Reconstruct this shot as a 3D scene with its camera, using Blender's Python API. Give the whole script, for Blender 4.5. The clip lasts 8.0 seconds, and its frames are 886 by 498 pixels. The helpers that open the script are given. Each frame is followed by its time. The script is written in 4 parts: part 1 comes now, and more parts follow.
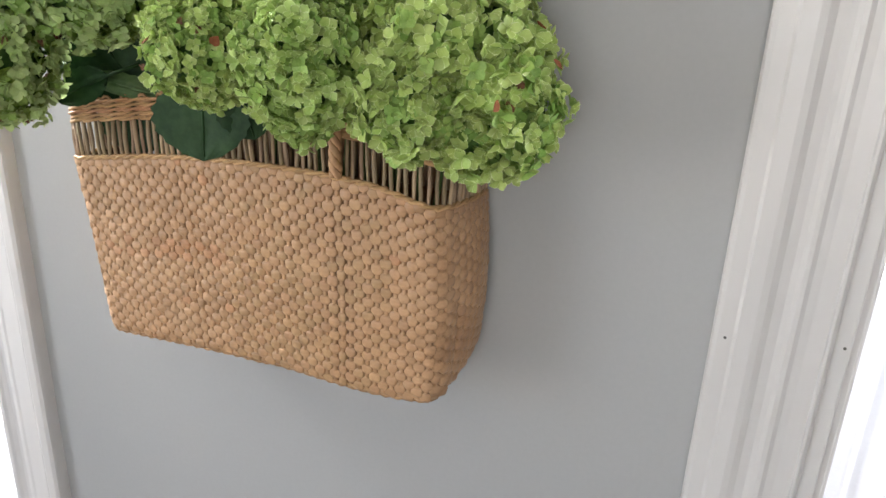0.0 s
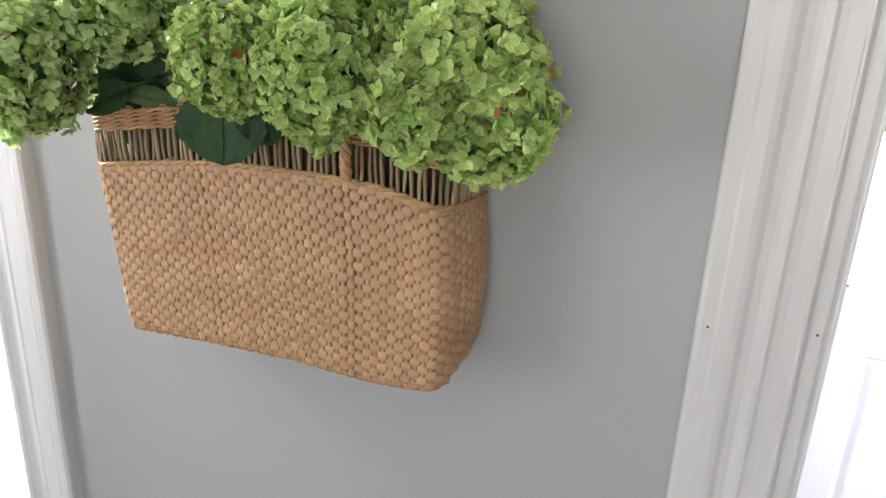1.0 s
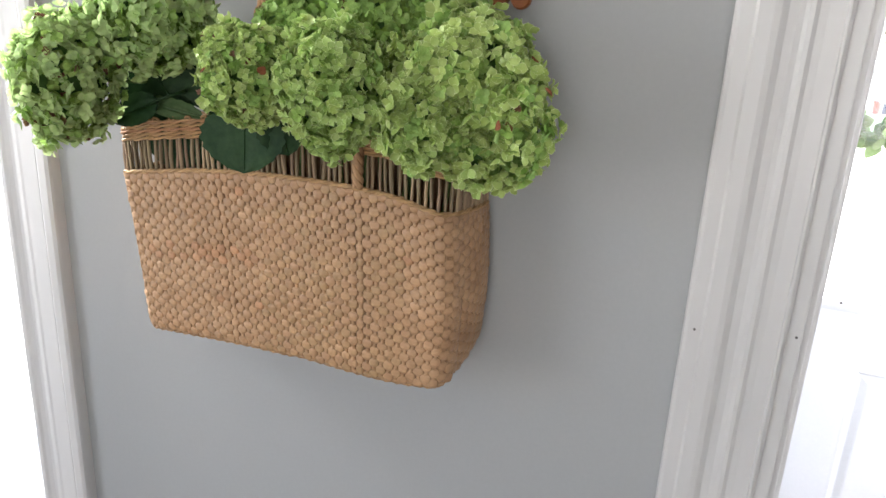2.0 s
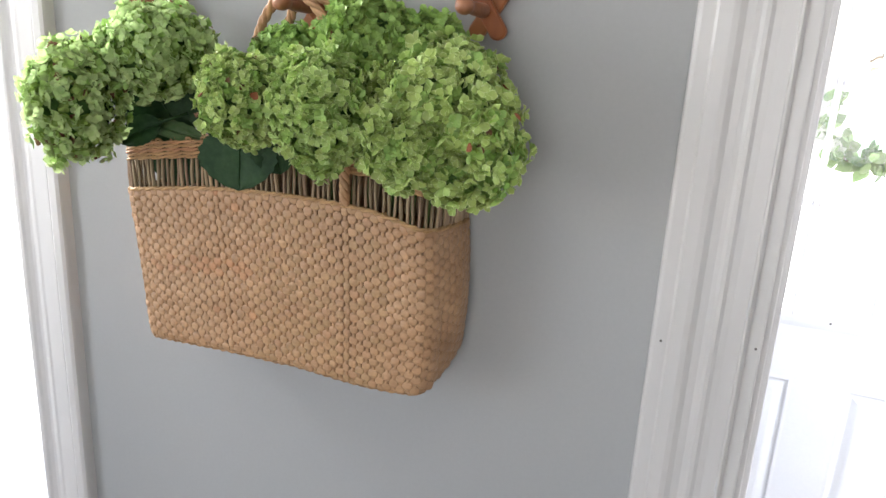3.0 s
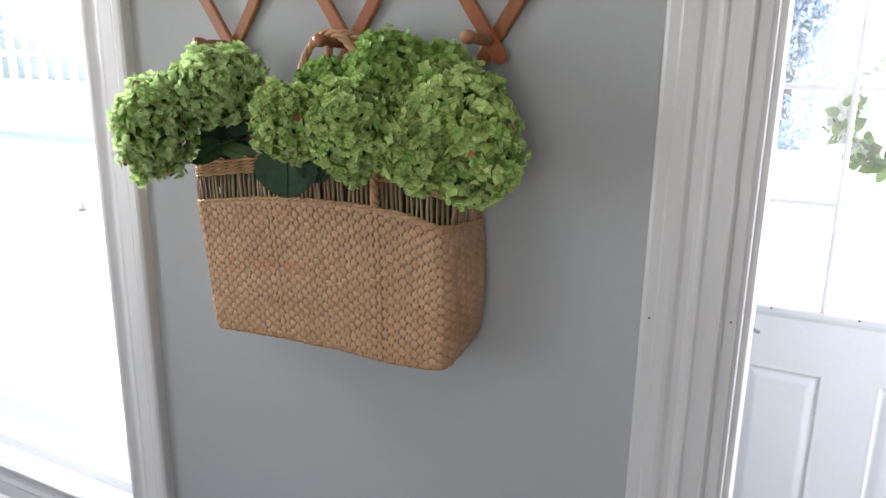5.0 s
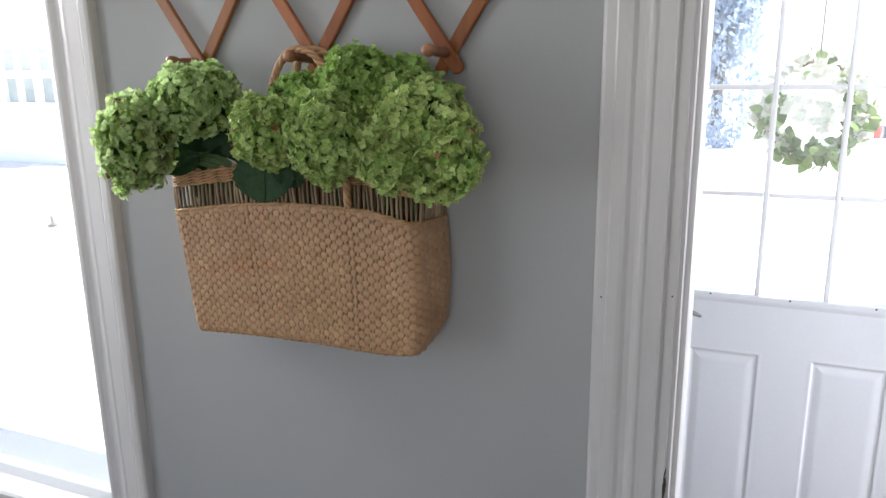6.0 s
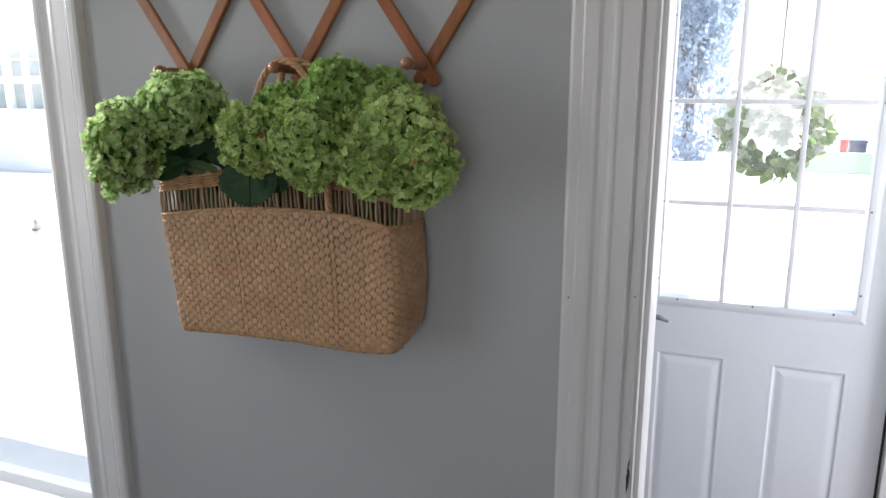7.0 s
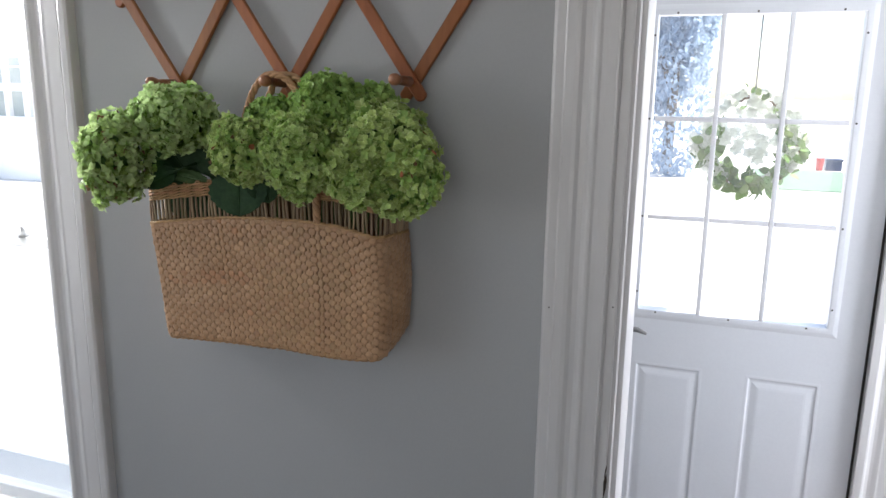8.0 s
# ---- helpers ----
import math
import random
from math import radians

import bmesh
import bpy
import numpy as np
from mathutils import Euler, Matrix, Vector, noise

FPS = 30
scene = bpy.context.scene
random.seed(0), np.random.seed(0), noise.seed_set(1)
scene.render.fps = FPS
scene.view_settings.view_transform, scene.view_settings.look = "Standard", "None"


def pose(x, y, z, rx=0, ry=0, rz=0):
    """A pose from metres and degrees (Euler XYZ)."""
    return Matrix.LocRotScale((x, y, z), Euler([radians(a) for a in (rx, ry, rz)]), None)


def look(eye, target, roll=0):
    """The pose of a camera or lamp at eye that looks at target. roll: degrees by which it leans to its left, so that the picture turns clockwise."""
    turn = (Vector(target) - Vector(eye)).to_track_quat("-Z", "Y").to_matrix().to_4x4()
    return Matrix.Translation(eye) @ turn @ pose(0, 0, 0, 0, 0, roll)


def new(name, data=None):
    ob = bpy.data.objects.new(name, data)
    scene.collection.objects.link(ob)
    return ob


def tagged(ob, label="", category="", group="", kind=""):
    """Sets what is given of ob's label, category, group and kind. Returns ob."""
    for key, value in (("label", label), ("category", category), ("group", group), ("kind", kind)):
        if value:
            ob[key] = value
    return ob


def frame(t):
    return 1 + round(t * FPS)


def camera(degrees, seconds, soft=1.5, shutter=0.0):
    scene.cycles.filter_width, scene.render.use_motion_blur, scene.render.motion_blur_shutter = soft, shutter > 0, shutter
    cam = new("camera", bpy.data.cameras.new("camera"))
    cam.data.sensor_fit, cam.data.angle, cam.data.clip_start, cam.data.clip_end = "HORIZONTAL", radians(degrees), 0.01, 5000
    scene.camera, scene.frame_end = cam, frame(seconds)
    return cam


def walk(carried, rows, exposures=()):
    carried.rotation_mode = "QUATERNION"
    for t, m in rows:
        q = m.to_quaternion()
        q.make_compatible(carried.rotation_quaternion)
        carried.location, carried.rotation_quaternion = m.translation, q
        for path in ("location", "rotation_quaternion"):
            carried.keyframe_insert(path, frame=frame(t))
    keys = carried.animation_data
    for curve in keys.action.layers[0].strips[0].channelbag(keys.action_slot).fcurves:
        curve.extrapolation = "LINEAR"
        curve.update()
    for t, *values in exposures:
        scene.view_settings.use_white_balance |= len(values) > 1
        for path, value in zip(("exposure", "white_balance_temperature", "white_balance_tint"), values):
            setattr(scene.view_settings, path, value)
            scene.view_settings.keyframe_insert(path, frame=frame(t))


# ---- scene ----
cam = camera(62.3, 8.0)
PATH = [
    (0, (0.84, -0.667, 1.632), (0.141, 1.073, 0.935), 2.5),
    (0.5, (0.846, -0.696, 1.632), (0.164, 1.06, 0.96), 2.5),
    (1, (0.851, -0.72, 1.635), (0.165, 1.038, 0.972), 2.4),
    (1.5, (0.858, -0.746, 1.635), (0.162, 1.016, 0.993), 2.7),
    (3, (0.918, -0.803, 1.645), (0.182, 0.972, 1.088), 3.2),
    (3.5, (0.954, -0.815, 1.646), (0.132, 0.928, 1.112), 2.8),
    (4, (0.986, -0.834, 1.646), (0.065, 0.86, 1.115), 2.4),
    (4.5, (1.011, -0.867, 1.65), (0.082, 0.826, 1.131), 1.6),
    (6, (1.04, -1.008, 1.653), (0.277, 0.777, 1.172), -0.8),
    (6.5, (1.051, -1.041, 1.655), (0.321, 0.762, 1.188), -0.5),
    (7, (1.061, -1.061, 1.656), (0.357, 0.755, 1.201), -0.1),
    (7.5, (1.068, -1.074, 1.656), (0.387, 0.753, 1.214), 0.2),
    (8, (1.068, -1.092, 1.659), (0.408, 0.749, 1.239), 0.8),
]
walk(cam, [(t, look(eye, target, roll)) for t, eye, target, roll in PATH],
     exposures=[(0.0, 2.50, 6900, 14), (1.5, 2.40, 6800, 14), (3.5, 2.36, 6700, 14), (4.0, 2.06, 6675, 14), (4.5, 2.00, 6650, 14), (6.5, 1.51, 6600, 14), (8.0, 1.36, 6550, 14)])

# ---- world, sun, added window lamps ----
SUN_EL, SUN_AZ = 55.0, 80.0
world = bpy.data.worlds.new("sky")
scene.world = world
world.use_nodes = True
wn = world.node_tree
sky = wn.nodes.new("ShaderNodeTexSky")
sky.sky_type, sky.sun_disc = "NISHITA", False
sky.sun_elevation, sky.sun_rotation = radians(SUN_EL), radians(SUN_AZ % 360)
wn.nodes["Background"].inputs[1].default_value = 0.15
wn.links.new(sky.outputs[0], wn.nodes["Background"].inputs[0])

sun = new("sun", bpy.data.lights.new("sun", "SUN"))
sun.data.energy, sun.data.angle, sun.data.color = 5.0, radians(0.5), (1.0, 0.95, 0.88)
sd = Vector((math.sin(radians(SUN_AZ)) * math.cos(radians(SUN_EL)), math.cos(radians(SUN_AZ)) * math.cos(radians(SUN_EL)), math.sin(radians(SUN_EL))))
sun.matrix_world = look(sd * 20, (0, 0, 0))


def added_light(name, eye, target, sx, sy, watts, color):
    """An area lamp added at a window opening to stand in for skylight."""
    lamp = new(name, bpy.data.lights.new(name, "AREA"))
    lamp.data.shape, lamp.data.size, lamp.data.size_y = "RECTANGLE", sx, sy
    lamp.data.energy, lamp.data.color = watts, color
    lamp.matrix_world = look(eye, target)
    return lamp


# West, south and hall windows are unseen, added with these lamps as fill.
added_light("added_light_west", (-1.72, -2.0, 1.5), (0.0, -2.0, 1.4), 1.5, 1.5, 3.4, (0.92, 0.97, 1.0))
added_light("added_light_south", (2.2, -4.32, 1.5), (1.2, -2.0, 1.4), 1.6, 1.5, 2.9, (1.0, 0.97, 0.92))
# Strip hidden high in the north window, added to brighten the left flowers.
added_light("added_light_north", (-0.63, 0.026, 1.93), (-0.25, -0.6, 1.35), 0.85, 0.16, 18.0, (0.92, 0.97, 1.0))
added_light("added_light_hall", (2.92, 0.72, 1.2), (1.2, 0.9, 1.1), 0.7, 1.9, 30, (0.87, 0.93, 1.0))


# ---- materials ----
def surface(name, c1, c2, scale=8.0, rough=0.5, bump=0.0, fine=60.0, stretch=(1, 1, 1), vary=0.0, dist=0.002, through_light=0.0, metal=0.0, spec=0.5):
    """A surface with two scales of variation between two colours, fine relief, and a change of tone from object to object."""
    m = bpy.data.materials.new(name)
    m.use_nodes = True
    nt = m.node_tree
    N, L = nt.nodes, nt.links
    p = N["Principled BSDF"]
    tc = N.new("ShaderNodeTexCoord")
    mp = N.new("ShaderNodeMapping")
    mp.inputs["Scale"].default_value = stretch
    L.new(tc.outputs["Object"], mp.inputs[0])
    n1, n2 = N.new("ShaderNodeTexNoise"), N.new("ShaderNodeTexNoise")
    n1.inputs["Scale"].default_value, n2.inputs["Scale"].default_value = scale, fine
    n1.inputs["Detail"].default_value, n2.inputs["Detail"].default_value = 3, 4
    mix = N.new("ShaderNodeMix")
    mix.data_type = "FLOAT"
    mix.inputs[0].default_value = 0.4
    for a, b in ((n1, 2), (n2, 3)):
        L.new(mp.outputs[0], a.inputs["Vector"])
        L.new(a.outputs["Fac"], mix.inputs[b])
    ramp = N.new("ShaderNodeValToRGB")
    ramp.color_ramp.elements[0].position, ramp.color_ramp.elements[1].position = 0.32, 0.68
    ramp.color_ramp.elements[0].color, ramp.color_ramp.elements[1].color = (*c1, 1), (*c2, 1)
    L.new(mix.outputs[0], ramp.inputs[0])
    col = ramp.outputs[0]
    if vary:
        info, hsv, mr, mr2 = N.new("ShaderNodeObjectInfo"), N.new("ShaderNodeHueSaturation"), N.new("ShaderNodeMapRange"), N.new("ShaderNodeMapRange")
        geo, add = N.new("ShaderNodeNewGeometry"), N.new("ShaderNodeMath")
        add.operation = "ADD"
        L.new(info.outputs["Random"], add.inputs[0])
        L.new(geo.outputs["Random Per Island"], add.inputs[1])
        fr = N.new("ShaderNodeMath")
        fr.operation = "FRACT"
        L.new(add.outputs[0], fr.inputs[0])
        mr.inputs[3].default_value, mr.inputs[4].default_value = 1 - vary, 1 + vary
        mr2.inputs[3].default_value, mr2.inputs[4].default_value = 0.5 - vary * 0.05, 0.5 + vary * 0.05
        L.new(fr.outputs[0], mr.inputs[0])
        L.new(info.outputs["Random"], mr2.inputs[0])
        L.new(mr.outputs[0], hsv.inputs["Value"])
        L.new(mr2.outputs[0], hsv.inputs["Hue"])
        L.new(col, hsv.inputs["Color"])
        col = hsv.outputs[0]
    L.new(col, p.inputs["Base Color"])
    p.inputs["Roughness"].default_value, p.inputs["Metallic"].default_value = rough, metal
    p.inputs["Specular IOR Level"].default_value = spec
    if bump:
        b = N.new("ShaderNodeBump")
        b.inputs["Strength"].default_value, b.inputs["Distance"].default_value = bump, dist
        L.new(mix.outputs[0], b.inputs["Height"])
        L.new(b.outputs[0], p.inputs["Normal"])
    if through_light:
        tr, ms = N.new("ShaderNodeBsdfTranslucent"), N.new("ShaderNodeMixShader")
        ms.inputs[0].default_value = through_light
        L.new(col, tr.inputs[0])
        L.new(p.outputs[0], ms.inputs[1])
        L.new(tr.outputs[0], ms.inputs[2])
        L.new(ms.outputs[0], N["Material Output"].inputs[0])
    return m


def glass_material(name):
    m = bpy.data.materials.new(name)
    m.use_nodes = True
    N, L = m.node_tree.nodes, m.node_tree.links
    tr, gl, ms = N.new("ShaderNodeBsdfTransparent"), N.new("ShaderNodeBsdfGlossy"), N.new("ShaderNodeMixShader")
    tr.inputs[0].default_value = (0.98, 0.99, 0.985, 1)
    gl.inputs["Roughness"].default_value = 0.02
    ms.inputs[0].default_value = 0.03
    L.new(tr.outputs[0], ms.inputs[1])
    L.new(gl.outputs[0], ms.inputs[2])
    # translucent film for pane dust, also standing in for veiling window glare
    dust_glare, md = N.new("ShaderNodeBsdfTranslucent"), N.new("ShaderNodeMixShader")
    dust_glare.inputs[0].default_value = (0.8, 0.8, 0.8, 1)
    md.inputs[0].default_value = 0.055
    L.new(ms.outputs[0], md.inputs[1])
    L.new(dust_glare.outputs[0], md.inputs[2])
    L.new(md.outputs[0], N["Material Output"].inputs[0])
    return m


M_WALL = surface("wall_paint", (0.385, 0.392, 0.395), (0.412, 0.419, 0.422), 2.0, 0.55, 0.12, 180, dist=0.0006)
M_TRIM = surface("white_trim_paint", (0.618, 0.604, 0.598), (0.653, 0.64, 0.633), 6.0, 0.32, 0.10, 70, (1, 1, 0.15), dist=0.0008)
M_CEIL = surface("ceiling_paint", (0.76, 0.76, 0.74), (0.82, 0.82, 0.8), 3.0, 0.8, 0.1, 90)
# Floor is out of view; darkened to cut bounce onto the lower wall.
M_FLOOR = surface("oak_floor", (0.07, 0.042, 0.024), (0.13, 0.08, 0.045), 5.0, 0.4, 0.1, 40, (1, 12, 1))
M_DOOR = surface("white_door_paint", (0.72, 0.735, 0.77), (0.76, 0.775, 0.81), 3.0, 0.35, 0.06, 120, dist=0.0005)
# High translucency makes the backlit sash and frame glow, imitating window glare.
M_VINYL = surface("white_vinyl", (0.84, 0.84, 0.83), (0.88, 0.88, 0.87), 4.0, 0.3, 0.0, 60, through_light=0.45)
M_BAR = surface("white_glazing_bar", (0.80, 0.80, 0.82), (0.84, 0.84, 0.86), 4.0, 0.35, 0.0, 60, through_light=0.10)
M_GLASS = glass_material("dusty_glare_glass")
M_METAL = surface("brushed_nickel", (0.22, 0.215, 0.21), (0.34, 0.33, 0.32), 30, 0.5, 0.05, 200, metal=1.0)
M_LATCH = surface("grey_enamel", (0.34, 0.34, 0.34), (0.43, 0.43, 0.42), 30, 0.45, 0.05, 200)
M_PEWTER = surface("dull_pewter", (0.10, 0.10, 0.10), (0.17, 0.165, 0.16), 30, 0.45, 0.05, 200)
M_SCREW = surface("dark_screw", (0.06, 0.06, 0.06), (0.12, 0.11, 0.1), 60, 0.5, 0.0, 200)
M_GAP = surface("dark_gap", (0.03, 0.028, 0.025), (0.06, 0.05, 0.045), 40, 0.9, 0.0, 200)
M_SPLIT = surface("bare_split_wood", (0.018, 0.013, 0.010), (0.08, 0.055, 0.04), 60, 0.85, 0.3, 200)
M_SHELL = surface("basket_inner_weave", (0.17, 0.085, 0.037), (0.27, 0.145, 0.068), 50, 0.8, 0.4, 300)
M_KNOT = surface("woven_maize_strand", (0.395, 0.222, 0.109), (0.535, 0.334, 0.186), 22, 0.42, 0.5, 420, (0.5, 1, 1), vary=0.09, dist=0.0008)
M_KNOT_RED = surface("reddened_maize_strand", (0.42, 0.215, 0.10), (0.55, 0.32, 0.17), 22, 0.55, 0.5, 420, (0.5, 1, 1), vary=0.12, dist=0.0008)
M_STICK = surface("willow_stick", (0.25, 0.165, 0.10), (0.43, 0.31, 0.195), 30, 0.65, 0.4, 300, (1, 1, 0.15), vary=0.25, dist=0.0008)
M_RIM = surface("twisted_rim_cord", (0.36, 0.19, 0.085), (0.54, 0.32, 0.16), 40, 0.6, 0.5, 350, vary=0.2, dist=0.0008)
M_ROPE = surface("twisted_rope", (0.38, 0.21, 0.10), (0.56, 0.35, 0.18), 40, 0.65, 0.5, 350, vary=0.15, dist=0.0008)
M_WOOD = surface("red_brown_wood", (0.23, 0.072, 0.020), (0.37, 0.128, 0.036), 16, 0.42, 0.15, 120, (1, 1, 0.12), vary=0.1, dist=0.0006)
M_PEG = surface("peg_wood", (0.26, 0.10, 0.045), (0.42, 0.19, 0.09), 30, 0.4, 0.12, 160, vary=0.1, dist=0.0006)
M_FLORET = surface("lime_petal", (0.345, 0.485, 0.120), (0.485, 0.615, 0.220), 60, 0.5, 0.06, 500, vary=0.16, through_light=0.24, dist=0.0004, spec=0.4)
# Left heads: the window's veiling glare is put into this paler petal colour.
M_FLORET_PALE = surface("glare_paled_petal", (0.45, 0.61, 0.25), (0.60, 0.74, 0.37), 60, 0.6, 0.08, 500, vary=0.18, through_light=0.42, dist=0.0004, spec=0.4)
M_FLORET_DEEP = surface("deep_green_petal", (0.24, 0.40, 0.09), (0.40, 0.58, 0.18), 60, 0.5, 0.06, 500, vary=0.16, through_light=0.24, dist=0.0004, spec=0.4)
M_MARGIN = surface("pale_petal_margin", (0.64, 0.76, 0.36), (0.80, 0.88, 0.52), 60, 0.5, 0.06, 500, vary=0.16, through_light=0.24, dist=0.0004, spec=0.4)
# Inner florets: the shade between petals is put into this darker green.
M_UNDER = surface("inner_petal_painted_shade", (0.18, 0.31, 0.06), (0.36, 0.52, 0.14), 60, 0.6, 0.25, 500, vary=0.2, through_light=0.3)
M_BROWN = surface("withered_petal", (0.15, 0.065, 0.035), (0.27, 0.14, 0.075), 120, 0.7, 0.3, 500, vary=0.3, through_light=0.15)
M_RED = surface("red_petal", (0.17, 0.055, 0.025), (0.26, 0.10, 0.045), 120, 0.8, 0.3, 500, through_light=0.1, spec=0.1)
M_CORE = surface("dark_green_core", (0.03, 0.08, 0.015), (0.09, 0.19, 0.04), 90, 0.8, 0.6, 300)
M_LEAF = surface("dark_leaf", (0.013, 0.042, 0.015), (0.032, 0.080, 0.028), 40, 0.55, 0.6, 160, through_light=0.1, dist=0.0015, spec=0.25)
M_LEAF_BACK = surface("pale_leaf", (0.075, 0.145, 0.055), (0.14, 0.22, 0.095), 40, 0.55, 0.5, 160, through_light=0.15, dist=0.0015)
M_STEM = surface("stem", (0.06, 0.13, 0.03), (0.12, 0.2, 0.06), 40, 0.6, 0.2, 200)
M_CONCRETE = surface("pale_paving", (0.52, 0.51, 0.48), (0.64, 0.63, 0.6), 0.4, 0.9, 0.2, 6)
M_LAWN = surface("lawn", (0.11, 0.20, 0.12), (0.17, 0.28, 0.18), 0.6, 0.9, 0.3, 9)
# Tree foliage: glare haze is put into this pale blue base colour.
M_TREE = surface("haze_blue_foliage", (0.29, 0.38, 0.49), (0.43, 0.53, 0.63), 2.0, 0.7, 0.2, 20, vary=0.14, through_light=0.6)
M_BARK = surface("bark", (0.10, 0.085, 0.07), (0.2, 0.17, 0.14), 5.0, 0.9, 0.5, 40)
M_SIDING = surface("white_siding", (0.7, 0.7, 0.68), (0.78, 0.78, 0.76), 1.0, 0.6, 0.1, 20)
M_ROOF = surface("grey_roof", (0.12, 0.12, 0.12), (0.2, 0.2, 0.2), 2.0, 0.9, 0.2, 20)
# Porch glass: mottled colours paint dim foliage reflections onto an opaque pane.
M_PANE = surface("porch_pane_painted_reflection", (0.10, 0.16, 0.16), (0.26, 0.31, 0.29), 1.6, 0.4, 0.0, 4, spec=0.05)
M_REDPAINT = surface("red_plastic", (0.5, 0.03, 0.03), (0.6, 0.06, 0.05), 3, 0.4, 0.0, 20)
M_NAVY = surface("navy_paint", (0.02, 0.035, 0.09), (0.035, 0.05, 0.12), 3, 0.35, 0.0, 20)
M_WHITEFLOWER = surface("white_bloom", (0.80, 0.82, 0.77), (0.88, 0.89, 0.85), 30, 0.6, 0.1, 200, through_light=0.5)
# Wreath greens are lightened to carry the glare behind the door glass.
M_WREATHLEAF = surface("wreath_leaf", (0.09, 0.18, 0.045), (0.24, 0.36, 0.13), 30, 0.5, 0.2, 200, vary=0.4, through_light=0.3)
M_TWIG = surface("brown_twig", (0.10, 0.05, 0.025), (0.2, 0.11, 0.06), 40, 0.8, 0.4, 200)


# ---- building helpers ----
def mesh_of(bm, name, material, smooth=False):
    me = bpy.data.meshes.new(name)
    bm.normal_update()
    bm.to_mesh(me)
    bm.free()
    me.materials.append(material)
    if smooth:
        me.polygons.foreach_set("use_smooth", [True] * len(me.polygons))
    return me


def part(name, bm, material, parent=None, label="", smooth=False):
    """One mesh object from a bmesh, under a thing or a part."""
    ob = new(name, mesh_of(bm, name, material, smooth))
    if parent:
        ob.parent = parent
        ob.matrix_parent_inverse = parent_world(parent).inverted()
    return tagged(ob, label)


def parent_world(ob):
    m = ob.matrix_basis.copy()
    while ob.parent:
        m = ob.parent.matrix_basis @ ob.matrix_parent_inverse @ m
        ob = ob.parent
    return m


def thing(name, place, label, category, group="", kind=""):
    ob = new(name)
    ob.empty_display_size = 0.05
    ob.matrix_basis = Matrix.Translation(place)
    return tagged(ob, label, category, group, kind)


def slab(x0, x1, y0, y1, z0, z1, bevel=0.0, bm=None):
    bm = bm or bmesh.new()
    vs = bmesh.ops.create_cube(bm, size=1.0, matrix=Matrix.Translation(((x0 + x1) / 2, (y0 + y1) / 2, (z0 + z1) / 2)) @ Matrix.Diagonal((x1 - x0, y1 - y0, z1 - z0, 1)))["verts"]
    if bevel:
        es = list({e for v in vs for e in v.link_edges})
        bmesh.ops.bevel(bm, geom=es, offset=bevel, segments=2, profile=0.6, affect="EDGES")
    return bm


def tube(path, radii, sides=8, bm=None, closed_ends=True):
    """A round rod along a list of places, with a radius at each (or one for all)."""
    bm = bm or bmesh.new()
    path = [Vector(p) for p in path]
    if not isinstance(radii, (list, tuple)):
        radii = [radii] * len(path)
    rings, side = [], None
    for i, p in enumerate(path):
        d = (path[min(i + 1, len(path) - 1)] - path[max(i - 1, 0)]).normalized()
        ref = side if side is not None else (Vector((0, 0, 1)) if abs(d.z) < 0.9 else Vector((1, 0, 0)))
        a = d.cross(ref).normalized()
        b = a.cross(d).normalized()
        side = b
        rings.append([bm.verts.new(p + radii[i] * (math.cos(t) * a + math.sin(t) * b)) for t in [2 * math.pi * k / sides for k in range(sides)]])
    for r, q in zip(rings, rings[1:]):
        for k in range(sides):
            bm.faces.new((r[k], r[(k + 1) % sides], q[(k + 1) % sides], q[k]))
    if closed_ends:
        bm.faces.new(rings[0][::-1])
        bm.faces.new(rings[-1])
    bmesh.ops.recalc_face_normals(bm, faces=bm.faces[:])
    return bm


def twisted(path, radius, strands=3, turn=900.0, sides=6, bm=None):
    """A rope of several strands twisted round a path. turn: degrees to a metre of path."""
    bm = bm or bmesh.new()
    path = [Vector(p) for p in path]
    for s in range(strands):
        pts, run, side = [], 0.0, None
        for i, p in enumerate(path):
            d = (path[min(i + 1, len(path) - 1)] - path[max(i - 1, 0)]).normalized()
            ref = side if side is not None else (Vector((0, -1, 0)) if abs(d.y) < 0.9 else Vector((1, 0, 0)))
            a = d.cross(ref).normalized()
            b = a.cross(d).normalized()
            side = b
            if i:
                run += (p - path[i - 1]).length
            t = radians(run * turn) + 2 * math.pi * s / strands
            pts.append(p + 0.5 * radius * (math.cos(t) * a + math.sin(t) * b))
        tube(pts, radius * 0.62, sides, bm)
    return bm


def arc(a, b, rise, n=24):
    """Places along a curve from a to b that bows by the vector rise."""
    a, b, rise = Vector(a), Vector(b), Vector(rise)
    return [a.lerp(b, t) + rise * (4 * t * (1 - t)) for t in [i / n for i in range(n + 1)]]


def moulding(profile, base, along, across, out, length, mitre0=0.0, mitre1=0.0):
    """A trim board: a profile of (width, height) pairs run along a line; the ends slope by mitre times the width."""
    bm = bmesh.new()
    base, along, across, out = Vector(base), Vector(along), Vector(across), Vector(out)
    ends = []
    for s0, mit in ((0.0, mitre0), (length, mitre1)):
        ends.append([bm.verts.new(base + along * (s0 + mit * w) + across * w + out * h) for w, h in profile])
    n = len(profile)
    for k in range(n):
        bm.faces.new((ends[0][k], ends[0][(k + 1) % n], ends[1][(k + 1) % n], ends[1][k]))
    bm.faces.new(ends[0][::-1])
    bm.faces.new(ends[1])
    bmesh.ops.recalc_face_normals(bm, faces=bm.faces[:])
    return bm


# ---- setting: room, hall and their walls ----
XW, XE, YS, HT = -1.60, 3.00, -4.20, 2.45      # room
